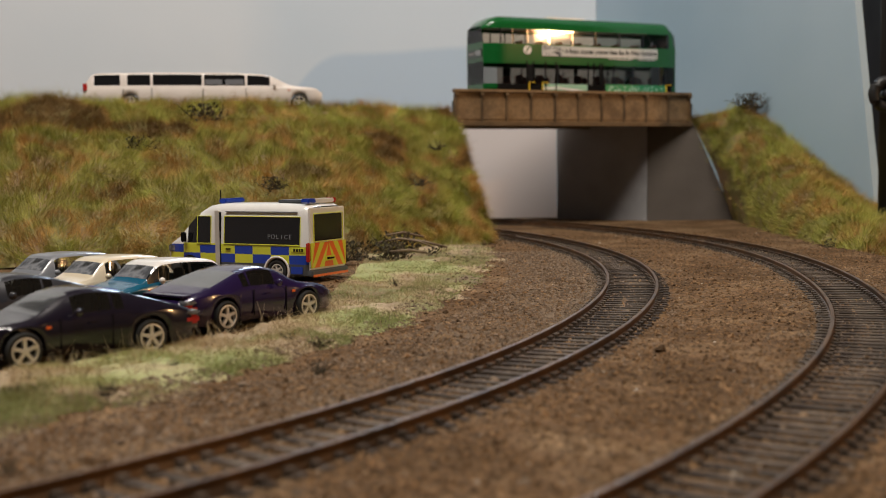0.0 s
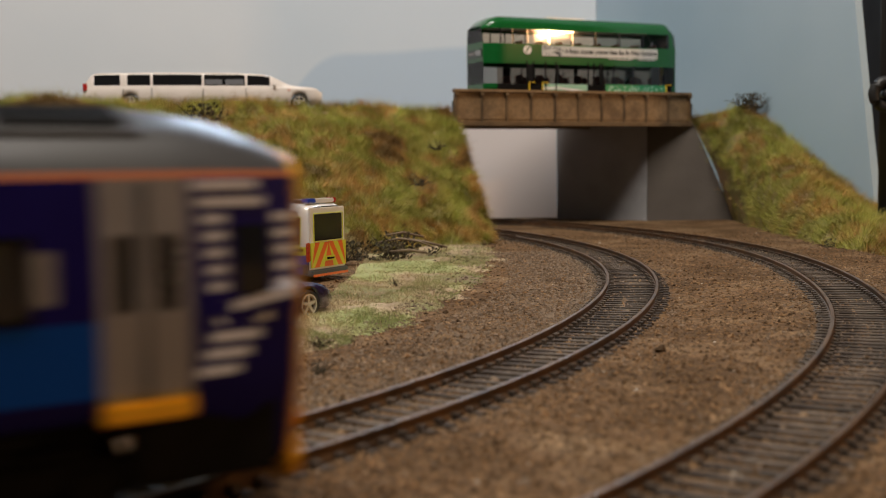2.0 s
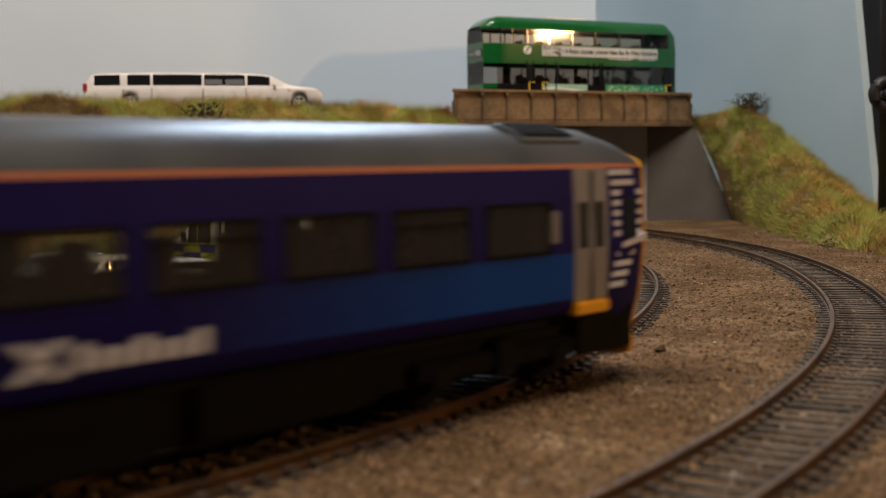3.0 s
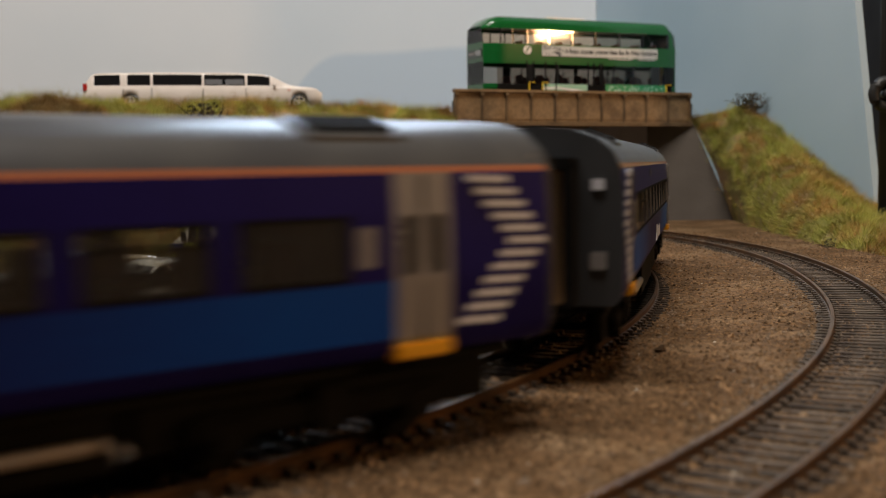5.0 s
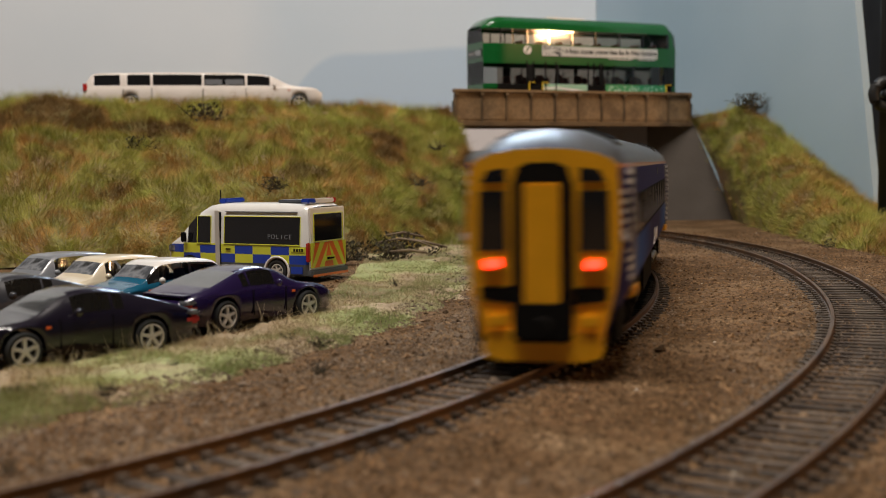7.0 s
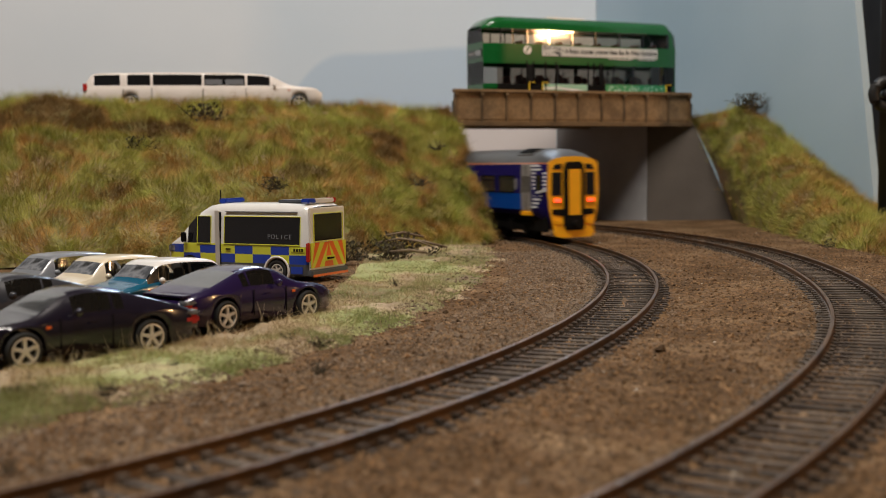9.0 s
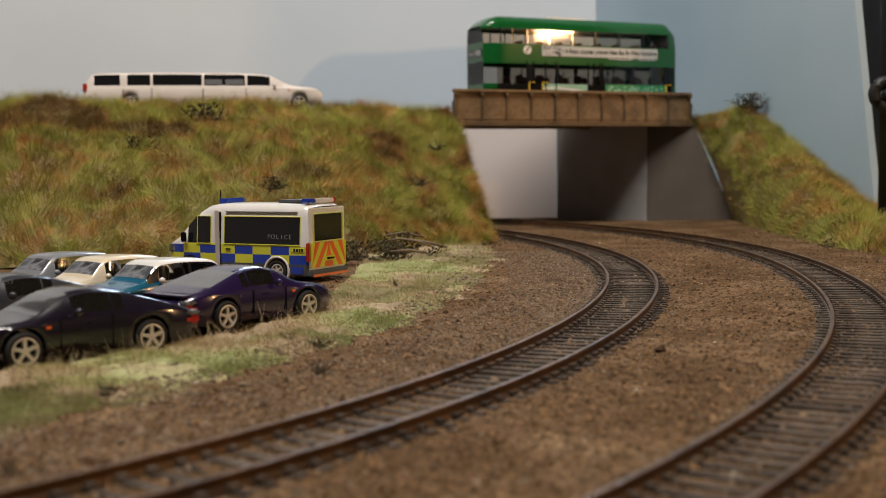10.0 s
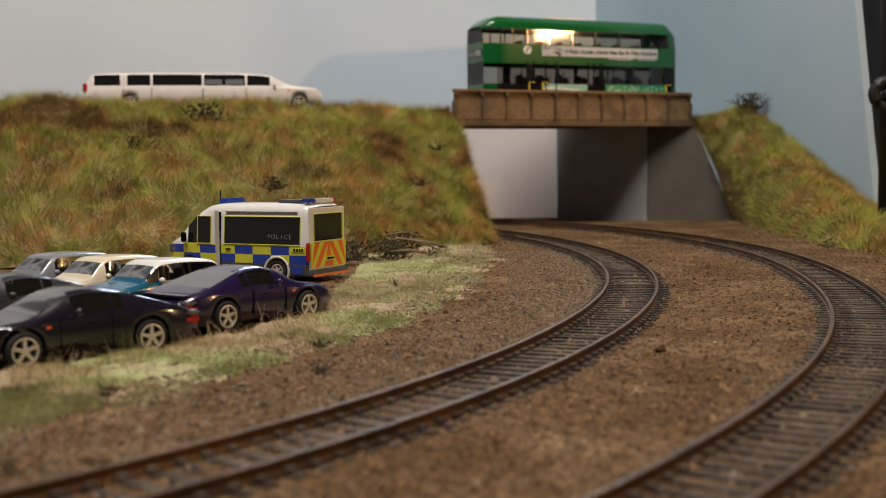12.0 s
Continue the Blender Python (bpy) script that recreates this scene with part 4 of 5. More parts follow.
def bus():
    L, W, H = 148.0, 33.0, 58.0
    c = Vector((98.5, 904.5, 86.0))
    b = thing("double_decker_bus", "green double-decker bus with a white slogan banner", "bus", "", tuple(c), GANG + 180)
    b.scale = (1.11, 1.06, 1.05)
    # heights of the bands: skirt, lower windows, banner, upper windows, roof
    zr = [4.0, 10.5, 12.0, 25.5, 28.5, 39.0, 49.0, 52.0]

    def nose(x):
        a = (x - (L / 2 - 14)) / 14
        e = (-L / 2 + 10 - x) / 10
        return max(0, a), max(0, e)

    def section(x):
        a, e = nose(x)
        w = W / 2 * (1 - 0.30 * a ** 2.6 - 0.12 * e ** 2)
        droop = 7.0 * a ** 2.2 + 9.0 * e ** 2.2
        zt = H - droop
        p = [(0, zr[0]), (w * 0.98, zr[0])]
        p += [(w, z) for z in zr[1:5]]
        p += [(w * 0.995, min(zr[5], zt - 4)), (w * 0.96, min(zr[6], zt - 3)), (w * 0.93, min(zr[7], zt - 2)), (w * 0.84, zt - 1.6), (w * 0.6, zt - 0.3), (0, zt)]
        return p

    low_w = [(45, 66), (23, 30), (31, 39), (-2, 20), (-6.5, -2.6), (-11, -7), (-22, -14), (-38, -23), (-53, -39), (-73.2, -60)]
    up_w = [(-66, -47), (-46, -28), (-27, -9), (-8, 9), (10, 27), (28, 43), (44, 54), (55, 63)]
    ext = [q for ab in low_w + up_w for q in ab] + [63.8, 73]
    xs = smooth_stations(-L / 2, L / 2, 50, ext + [66 + k for k in range(8)] + [-L / 2 + 0.4, -L / 2 + 1.2, -L / 2 + 2.4])

    def assign(ci, ri):
        m = (xs[ci] + xs[ci + 1]) / 2
        if ri == 3:
            for i, (p, q) in enumerate(low_w):
                if p < m < q:
                    return "window_low%d*" % i
            if -70 < m < 66:
                return "lower_panel%d*" % ci
        if ri in (1, 2) and -70 < m < 66:
            return "skirt"
        if ri == 6:
            for i, (p, q) in enumerate(up_w):
                if p < m < q:
                    return "window_up%d*" % i
            if m > 63.8:
                return "front_window*"
            if -68 < m:
                return "pillar_band%d*" % ci
        if ri == 3 and m >= 66:
            return "windscreen*"
        return "body"

    for k, data in loft(xs, section, assign).items():
        nm = k
        if k.startswith("window") or k.startswith("front_window"):
            nm = "window_low" if k.startswith("window_low") else "window"
        if k.startswith("windscreen"):
            nm = "windscreen"
        if k.startswith("pillar_band"):
            nm = "pillar_band"
        if k.startswith("lower_panel"):
            nm = "lower_panel"
        mat = {"body": M_GREEN, "lower_panel": M_BLACKGLASS, "pillar_band": M_BLACKGLASS, "skirt": M_UNDER, "window_low": M_BUSTINT, "window": M_UPPER}.get(nm, M_GLASS)
        put("window" if nm == "window_low" else nm, data, mat, b, smooth=nm == "body")
    # flat front face, rear face
    sec = section(L / 2)
    for x, s0 in ((L / 2 + 0.05, section(L / 2)), (-L / 2 - 0.05, section(-L / 2))):
        w = s0[3][0]
        put("end_panel", plate([(-w, 4), (w, 4), (w, 12), (-w, 12)], x - 0.4, x, "x"), M_GREEN, b)
        put("end_panel", plate([(-w, 27), (w, 27), (w, 40), (-w, 40)], x - 0.4, x, "x"), M_GREEN, b)
        put("windscreen", plate([(-w, 12), (w, 12), (w, 27), (-w, 27)], x - 0.3, x - 0.1, "x"), M_GLASS, b)
        put("windscreen", plate([(-w, 40), (w, 40), (w * 0.9, 49), (-w * 0.9, 49)], x - 0.3, x - 0.1, "x"), M_GLASS, b)
    # Pale floors and an added ceiling panel make up for light through the far windows.
    put("floor", join(box(-L / 2 + 2, L / 2 - 4, -15.2, 15.2, 5, 6.5), box(-L / 2 + 4, L / 2 - 8, -15.4, 15.4, 30.5, 32.0)), M_LINING, b)
    put("ceiling_brightener", box(-L / 2 + 12, L / 2 - 12, -13, 13, 51.0, 51.6), M_CREAM, b)
    for lv, z in ((0, 6.5), (1, 32.0)):
        for i in range(8):
            for s_ in (1, -1):
                x = -56 + i * 15
                put("seat", join(box(x - 3, x + 3, s_ * 9 - 5, s_ * 9 + 5, z + 4, z + 5.6, 0.5), box(x - 3.4, x - 2.2, s_ * 9 - 5, s_ * 9 + 5, z + 5, z + 12 - 2.5 * lv, 0.5), box(x - 1, x + 1, s_ * 9 - 1, s_ * 9 + 1, z, z + 4.2)), M_SEAT, b)
    y = W / 2
    put("banner", plate([(-58, 31.3), (33, 31.3), (33, 38.2), (-58, 38.2)], y + 0.02, y + 0.25), M_BANNER, b, "white slogan banner")
    for q in (-61, -67.5):
        put("platform_post", tube([(q, 14.2, 6), (q, 14.2, 28)], 0.5, 6), M_UNDER, b)
    put("grab_pole", tube([(-64, 12, 6), (-64, 12, 28)], 0.6, 6), M_HANDRAIL, b, "yellow grab pole")
    put("notice", box(-66.5, -62.0, 10.5, 11.0, 20, 25.5), M_POLYELLOW, b, "yellow notice on the rear platform")
    put("flower_panel", box(-66, -16, y - 0.05, y + 0.2, 5.2, 12.6), paint("flower_green", (0.03, 0.28, 0.10)), b, "green panel with pale flowers")
    rnd = random.Random(3)
    fl = []
    for i in range(46):
        x0, z0, rr = rnd.uniform(-64, -18), rnd.uniform(6.4, 11.4), rnd.uniform(0.5, 1.2)
        fl.append(plate([(x0 + rr * math.cos(q * math.pi / 3) * (1 if q % 2 else 0.6), z0 + rr * math.sin(q * math.pi / 3)) for q in range(6)], y + 0.22, y + 0.3))
    put("flower_print", join(*fl), M_GREEN_LT, b)
    put("wave_panel", box(-1.5, 33, y - 0.05, y + 0.2, 5.2, 12.2), M_GREEN_LT, b)
    put("wave", plate([(-1, 7.8), (10, 9.2), (22, 10.4), (32, 9.8), (32, 8.4), (20, 8.9), (8, 7.0), (-1, 6.2)], y + 0.2, y + 0.3), M_WHITE, b)
    for q in (22.6, 30.5, 39.5, 44.5, -2.3, -6.8, -11.5, -13.5):
        put("door_post", box(q - 0.4, q + 0.4, y - 0.3, y + 0.35, 5, 27.5), M_UNDER, b)
    put("small_print", join(*[box(x0, x0 + w, y + 0.24, y + 0.3, z0, z0 + 0.55) for x0, w, z0 in ((-56, 22, 31.9), (-30, 18, 31.9), (-56, 14, 30.2), (-38, 20, 30.2))]), M_WHITE, b)
    leaf = []
    for i in range(34):
        x0, z0, rr = rnd.uniform(17, 32.5), rnd.uniform(31.8, 37.6), rnd.uniform(0.3, 0.8)
        leaf.append(plate([(x0 + rr * math.cos(q * math.pi / 3), z0 + rr * math.sin(q * math.pi / 3)) for q in range(6)], y + 0.26, y + 0.32))
    put("leaf_print", join(*leaf), M_GREYPLASTIC, b, "grey leafy print on the banner")
    route = bpy.data.curves.new("route", "FONT")
    route.body, route.size, route.extrude, route.align_x = "990", 5.0 * MM, 0.03 * MM, "CENTER"
    route.materials.append(M_SILVER)
    sign = new("lettering", route)
    sign.parent = b
    sign.matrix_local = pose((L / 2 + 0.65) * MM, 5.5 * MM, 31.0 * MM, 90, 0, 90)
    for q in (33, 43, -65):
        put("handrail", tube([(q, y + 0.6, 6), (q, y + 0.6, 13), (q - 4, y + 0.6, 13)], 0.55, 6), M_HANDRAIL, b)
    put("emblem", lathe([(0.02, 0.3), (3.0, 0.3), (3.0, 0)], 20, (44, y, 35)), M_WHITE, b, "round white emblem")
    put("emblem_bar", plate([(44.8, 33), (45.6, 33), (43.4, 37.2), (42.4, 37.2)], y + 0.3, y + 0.4), M_GREEN, b)
    put("roof_pod", box(-6, 24, -7, 7, 57.4, 59.2, 0.6), M_WHITE, b)
    blind = put("destination_blind", box(L / 2 - 0.4, L / 2 + 0.5, -10, 10, 30, 35.5, 0.2), M_BLACKGLASS, b)
    put("blind_bar", box(L / 2 + 0.5, L / 2 + 0.6, -8, 0.5, 31.8, 33.6), M_DOORGREY, blind)
    for q in (-42, 40):
        for s_ in (1, -1):
            wheel(b, q, s_ * 14, 6.3, 4, 3.6, 8)
    tx = bpy.data.curves.new("slogan", "FONT")
    tx.body, tx.size, tx.extrude, tx.align_x, tx.shear = "A faster, smarter, greener New Bus for West Yorkshire", 4.3 * MM, 0.03 * MM, "LEFT", 0.15
    tx.materials.append(M_UNDER)
    ob = new("lettering", tx)
    ob.parent = b
    tx.offset = 0.09 * MM
    ob.matrix_local = pose(15.5 * MM, (y + 0.3) * MM, 33.6 * MM, 90, 0, 180)
    ob.scale = (0.74, 1, 1)
    return b


bus()


# ---- train ----
LC = 300.0
WINDOWS = [(-108 + 22.9 * i, -90 + 22.9 * i) for i in range(10)]


def coach(name, label, lit):
    c = thing(name, label, "train coach", "train")
    sec0 = [(0, 13.5), (15.6, 13.5), (16.9, 14.8), (17.4, 16.5), (17.7, 25.3), (17.7, 26.0), (17.5, 34.9), (17.1, 41.4), (16.7, 42.3), (15.4, 44.8), (12.2, 47.4), (7, 49.3), (0, 50)]
    half = LC / 2

    def shrink(x):
        return 1 - 0.10 * max(0.0, (x - (half - 16)) / 16) ** 2.4

    def section(x):
        a = max(0.0, (x - (half - 16)) / 16)
        w = shrink(x)
        out = []
        for y, z in sec0:
            zz = z
            if z > 42:
                zz = 42 + (z - 42) * (1 - 0.55 * a ** 2.2)
            if z < 15:
                zz = z - 9.0 * a ** 1.5
            tuck = 0.20 if z < 15 else (0.05 if z < 17 else 0.0)
            out.append((y * w * (1 - tuck * a ** 1.2), zz))
        return out

    doors = [(half - 26, half - 15), (-half + 22, -half + 33.2)]
    ext = [q for ab in WINDOWS + doors for q in ab] + [half - k for k in (0, 1, 2.5, 4, 6, 8, 10, 12, 16)] + [half - 118, -half + 118]
    ext += [round(v, 3) for p, q in doors for v in (p + 1.4, p + 4.3, (p + q) / 2, q - 4.3, q - 1.4)]
    xs = smooth_stations(-half, half, 30, ext)

    def assign(ci, ri):
        m = (xs[ci] + xs[ci + 1]) / 2
        if ri == 0:
            return "underside"
        if ri >= 8:
            return "roof"
        if ri == 7:
            return "cantrail_stripe"
        for i, (p, q) in enumerate(doors):
            if p < m < q:
                leaf = 0 if m < (p + q) / 2 else 1
                if ri == 5 and (p + 1.4 < m < p + 4.3 or q - 4.3 < m < q - 1.4):
                    return "door_window%d%d*" % (i, leaf)
                return "door%d%d*" % (i, leaf)
        if ri == 5:
            for i, (p, q) in enumerate(WINDOWS):
                if p < m < q:
                    return "window%d*" % i
        if ri == 3 and (half - 118 < m < half - 26 or -half + 33.2 < m < -half + 118):
            return "light_blue_band%d*" % (m > 0)
        return "body"

    for k, data in loft(xs, section, assign).items():
        nm = k
        for p in ("door_window", "window", "door", "light_blue_band"):
            if k.startswith(p):
                nm = p
                break
        mat = {"body": M_BLUE_DK, "light_blue_band": M_BLUE_LT, "roof": M_ROOF, "cantrail_stripe": M_STRIPE, "underside": M_UNDER, "door": M_DOORGREY,
               "window": M_TINT, "door_window": M_TINT}[nm]
        put(nm, data, mat, c, smooth=nm in ("roof", "body", "light_blue_band"))
    # interior
    put("floor", box(-half + 3, half - 20, -15, 15, 15, 17), M_UNDER, c)
    put("partition", join(box(half - 36, half - 34.5, -15.5, 15.5, 17, 43), box(-half + 34.5, -half + 36, -15.5, 15.5, 17, 43), box(-half + 2, -half + 3, -16, 16, 14, 44), box(half - 18, half - 17, -15.5, 15.5, 14, 43)), M_DOORGREY, c)
    for i in range(14):
        for s_ in (1, -1):
            x = -98 + i * 15
            put("seat", join(box(x - 3, x + 3, s_ * 10 - 4.5, s_ * 10 + 4.5, 22, 24, 0.4), box(x - 3.4, x - 2, s_ * 10 - 4.5, s_ * 10 + 4.5, 17, 31.5, 0.4)), M_SEAT, c)
    # pale linings above and below the windows, luggage racks and tables
    for s_ in (1, -1):
        put("wall_lining", join(box(-half + 36, half - 36, s_ * 16.4 - 0.3, s_ * 16.4 + 0.3, 17, 25.6), box(-half + 36, half - 36, s_ * 16.2 - 0.3, s_ * 16.2 + 0.3, 35.2, 41)), M_LINING, c, "pale interior lining")
        put("luggage_rack", box(-half + 37, half - 37, s_ * 13.8 - 2.2, s_ * 13.8 + 2.2, 36.6, 37.2), M_DOORGREY, c)
        for i in range(5):
            put("table", box(-84 + i * 45.8 - 2.2, -84 + i * 45.8 + 2.2, s_ * 10 - 5, s_ * 10 + 6, 25.2, 25.8), M_CREAM, c)
    # yellow step under each door, window rims, hatched graphics
    for s_ in (1, -1):
        for p, q in doors:
            put("door_step", box(p, q, s_ * 16.9 - 1.2, s_ * 16.9 + 1.0, 13.2, 15.6, 0.3), M_YELLOW, c)
            put("door_seam", box((p + q) / 2 - 0.2, (p + q) / 2 + 0.2, s_ * 17.55 - 0.3, s_ * 17.55 + 0.12, 15.6, 41), M_GANGWAY, c)
        for p, q in WINDOWS:
            put("window_rim", join(box(p - 0.5, q + 0.5, s_ * 17.62 - 0.3, s_ * 17.62 + 0.15, 25.6, 26.2), box(p - 0.5, q + 0.5, s_ * 17.4 - 0.3, s_ * 17.4 + 0.22, 34.7, 35.3),
                                   box(p - 0.5, p + 0.2, s_ * 17.5 - 0.3, s_ * 17.5 + 0.22, 26.0, 35.0), box(q - 0.2, q + 0.5, s_ * 17.5 - 0.3, s_ * 17.5 + 0.22, 26.0, 35.0)), M_UNDER, c)
        for q in (half - 32.6, -half + 38.6):
            put("notice", box(q - 1.6, q + 1.6, s_ * 17.5 - 0.2, s_ * 17.5 + 0.25, 27.5, 33.5), M_DOORGREY, c, "pale grey notice beside the window")
        for i in (1, 4, 6, 8):
            put("hopper_bar", box(WINDOWS[i][0], WINDOWS[i][1], s_ * 17.55 - 0.25, s_ * 17.55 + 0.12, 32.2, 32.6), M_UNDER, c)
        for k in range(12):
            z = 17.2 + k * 2.03
            d = abs(z + 0.5 - 30.0) * 0.9
            put("hatched_stripe", plate([(-half + 0.6 + d, z), (-half + 9.6 + d, z + 0.3), (-half + 9.6 + d, z + 1.4), (-half + 0.6 + d, z + 1.1)], s_ * 17.6 - 0.35, s_ * 17.6 + 0.12), M_SILVER, c)
        for k in range(12):
            z = 17.6 + k * 2.03
            if z > 36:
                spans = [(-14.8 + 0.25 * (41 - z), -6.4 + 0.45 * (41 - z))]
            elif z > 26.5:
                spans = [(-13.6 + 0.12 * (36 - z), -10.4), (-3.6 + 0.05 * (36 - z), -0.8)]
            else:
                spans = [(-11.2 - 0.42 * (25 - z), -3.4 - 0.75 * (25 - z))]
            for p, q in spans:
                w0, w1 = 17.6 * shrink(half + p), 17.6 * shrink(half + q)
                put("hatched_stripe", ([(half + x, s_ * (w + e), z + h) for e in (-0.5, 0.08) for h in (0, 1.15) for x, w in ((p, w0), (q, w1))],
                                       [(0, 2, 3, 1), (4, 5, 7, 6), (0, 1, 5, 4), (2, 6, 7, 3), (0, 4, 6, 2), (1, 3, 7, 5)]), M_SILVER, c)
        put("cab_side_window", box(half - 9.6, half - 4.4, s_ * 17.0 - 0.6, s_ * 17.0 + 0.35, 27, 35.6, 0.3), M_BLACKGLASS, c)
        put("cab_swoosh", plate([(half - 11.6, 24.9), (half - 1.0, 26.6), (half - 1.0, 28.0), (half - 11.6, 26.0)], s_ * 16.6 - 0.9, s_ * 16.6 + 0.75), M_SILVER, c)
        # plain shapes where the operator's emblem and name stand
        e0, sg = (9.0, -1) if s_ > 0 else (12.5, 1)
        put("emblem_bar", join(plate([(e0 - 3.8, 16.4), (e0 - 1.8, 16.4), (e0 + 3.8, 21.4), (e0 + 1.8, 21.4)], s_ * 17.62 - 0.2, s_ * 17.62 + 0.12), plate([(e0 + 1.8, 16.4), (e0 + 3.8, 16.4), (e0 - 1.8, 21.4), (e0 - 3.8, 21.4)], s_ * 17.62 - 0.2, s_ * 17.62 + 0.13)), M_SILVER, c)
        put("name_bar", join(*[plate([(e0 + sg * (4.6 + 3.1 * k), 17.0), (e0 + sg * (6.7 + 3.1 * k), 17.0), (e0 + sg * (6.9 + 3.1 * k), 19.6 + 0.9 * (k % 3 == 0)), (e0 + sg * (4.8 + 3.1 * k), 19.6 + 0.9 * (k % 3 == 0))], s_ * 17.62 - 0.2, s_ * 17.62 + 0.12) for k in range(7)]), M_SILVER, c)
        put("roof_number", box(-30, -24, s_ * 17.2 - 0.2, s_ * 17.2 + 0.22, 38, 40.3), M_GANGWAY, c)
        put("exhaust_pipe", tube([(-70, s_ * 14.6, 7.5), (-36, s_ * 14.6, 7.5)], 1.1, 8), M_TAN, c)
    # roof vents lie on the shoulders of the roof
    for x in (half - 28, -half + 37):
        for s_ in (1, -1):
            def lid(x0, x1, y0, y1, up):
                zs = [(y, lerp([(7, 49.3), (12.2, 47.4), (15.4, 44.8)], y)) for y in (y0, (y0 + y1) / 2, y1)]
                v = [(q, s_ * y, z + h) for q in (x0, x1) for h in (-0.6, up) for y, z in zs]
                return v, [(0, 1, 2, 5, 4, 3), (6, 9, 10, 11, 8, 7), (3, 4, 10, 9), (4, 5, 11, 10), (0, 3, 9, 6), (2, 8, 11, 5)]
            vent = put("roof_vent", lid(x - 9, x + 9, 6.5, 13.8, 0.8), M_ROOF, c)
            put("grille", join(*[lid(x - 7.5, x + 7.5, 7.4 + 1.5 * k, 8.3 + 1.5 * k, 1.05) for k in range(4)]), M_UNDER, vent)
    # gangway end
    e = -half
    full = [(y, z) for y, z in sec0[1:]] + [(-y, z) for y, z in sec0[1:-1][::-1]]
    put("end_panel", plate(full, e - 0.8, e + 0.3, "x"), M_GANGWAY, c, "charcoal end panel")
    put("gangway", join(box(e - 11, e - 0.5, -8.5, -6.5, 14, 43, 0.4), box(e - 11, e - 0.5, 6.5, 8.5, 14, 43, 0.4), box(e - 11, e - 0.5, -8.5, 8.5, 41, 43.5, 0.4)), M_UNDER, c, "black gangway bellows")
    put("gangway_door", box(e - 1.4, e - 0.7, -6.2, 6.2, 14, 41), M_CREAM, c, "cream gangway door")
    for s_ in (1, -1):
        put("end_marker", box(e - 1.2, e - 0.7, s_ * 12.5 - 1.2, s_ * 12.5 + 1.2, 37, 39.2), M_SILVER, c)
        put("end_plate", box(e - 1.2, e - 0.7, s_ * 12.5 - 1.6, s_ * 12.5 + 1.6, 21, 24.5), M_DOORGREY, c)
    # cab end
    se = section(half)
    face = [(y, z) for y, z in se[1:]] + [(-y, z) for y, z in se[1:-1][::-1]]
    cabf = put("cab_front", plate(face, half - 0.3, half + 0.7, "x"), M_YELLOW, c, "yellow cab front")
    put("valance", join(plate([(-11.6, 8.0), (11.6, 8.0), (12.6, 4.4), (11.8, 2.4), (8, 1.6), (-8, 1.6), (-11.8, 2.4), (-12.6, 4.4)], half + 0.2, half + 1.8, "x")), M_YELLOW, c)
    X = half + 0.7
    put("gangway_frame", plate([(-6.2, 13), (6.2, 13), (6.2, 38), (5.2, 41.5), (3, 42.6), (-3, 42.6), (-5.2, 41.5), (-6.2, 38)], X, X + 1.4, "x"), M_UNDER, cabf)
    put("gangway_door", box(X + 1.3, X + 2.0, -3.8, 3.8, 13.5, 38.5, 0.3), M_YELLOW, cabf)
    for s_ in (1, -1):
        put("cab_window", plate([(s_ * 7.6, 24.5), (s_ * 13.6, 24.5), (s_ * 13.4, 36.8), (s_ * 7.6, 36.8)], X, X + 0.35, "x"), M_BLACKGLASS, cabf)
        put("top_light", plate([(s_ * 7.6, 38.6), (s_ * 13.0, 38.6), (s_ * 11.6, 41.0), (s_ * 7.6, 41.6)], X, X + 0.35, "x"), M_BLACKGLASS, cabf)
        put("lamp_housing", box(X, X + 0.8, s_ * 10.6 - 2.8, s_ * 10.6 + 2.8, 20.2, 23.4, 0.4), M_YELLOW, cabf)
        put("tail_lamp" if lit else "head_lamp", box(X + 0.6, X + 1.1, s_ * 10.4 - 1.7, s_ * 10.4 + 1.7, 20.9, 22.7, 0.3), M_TAIL if lit else M_WHITE, cabf)
        put("lower_recess", plate([(s_ * 6.4, 13.4), (s_ * 13.2, 14.2), (s_ * 13.2, 17.0), (s_ * 6.4, 17.0)], X, X + 0.3, "x"), M_UNDER, cabf)
        put("buffer_pad", box(half + 1.2, half + 2.4, s_ * 9.6 - 2.3, s_ * 9.6 + 2.3, 8.6, 11.6, 0.5), M_YELLOW, c)
    put("coupler", join(box(half - 1, half + 3, -6.2, 6.2, 5.6, 14.5, 0.8), tube([(half + 3.5, 0, 9), (half + 6, 0, 9)], 2.2, 10)), M_UNDER, c)
    # underframe
    put("underframe", join(box(-half + 6, half - 12, -13.5, 13.5, 11.2, 13.8), box(-74, 76, -12.5, 12.5, 3.0, 12.6, 0.6), box(-34, 30, -15, 15, 2.6, 12.6, 0.6), box(38, 70, -14.6, 14.6, 3.2, 12.4, 0.6)), M_UNDER, c)
    for s_ in (1, -1):
        # low valance near the nose; its black also fills the shaded gap there
        put("side_valance", box(half - 22, half - 2.5, s_ * 14.0 - 1.0, s_ * 14.0 + 1.0, 4.5, 13.8, 0.5), M_UNDER, c)
        # black panels added behind the bogies stand in for shade under the coach
        put("bogie_shade_panel", box(half - 74, half - 24, s_ * 11.5 - 0.8, s_ * 11.5 + 0.8, 4.5, 13.0), M_UNDER, c)
        put("bogie_shade_panel", box(-half + 10, -half + 74, s_ * 11.5 - 0.8, s_ * 11.5 + 0.8, 4.5, 13.0), M_UNDER, c)
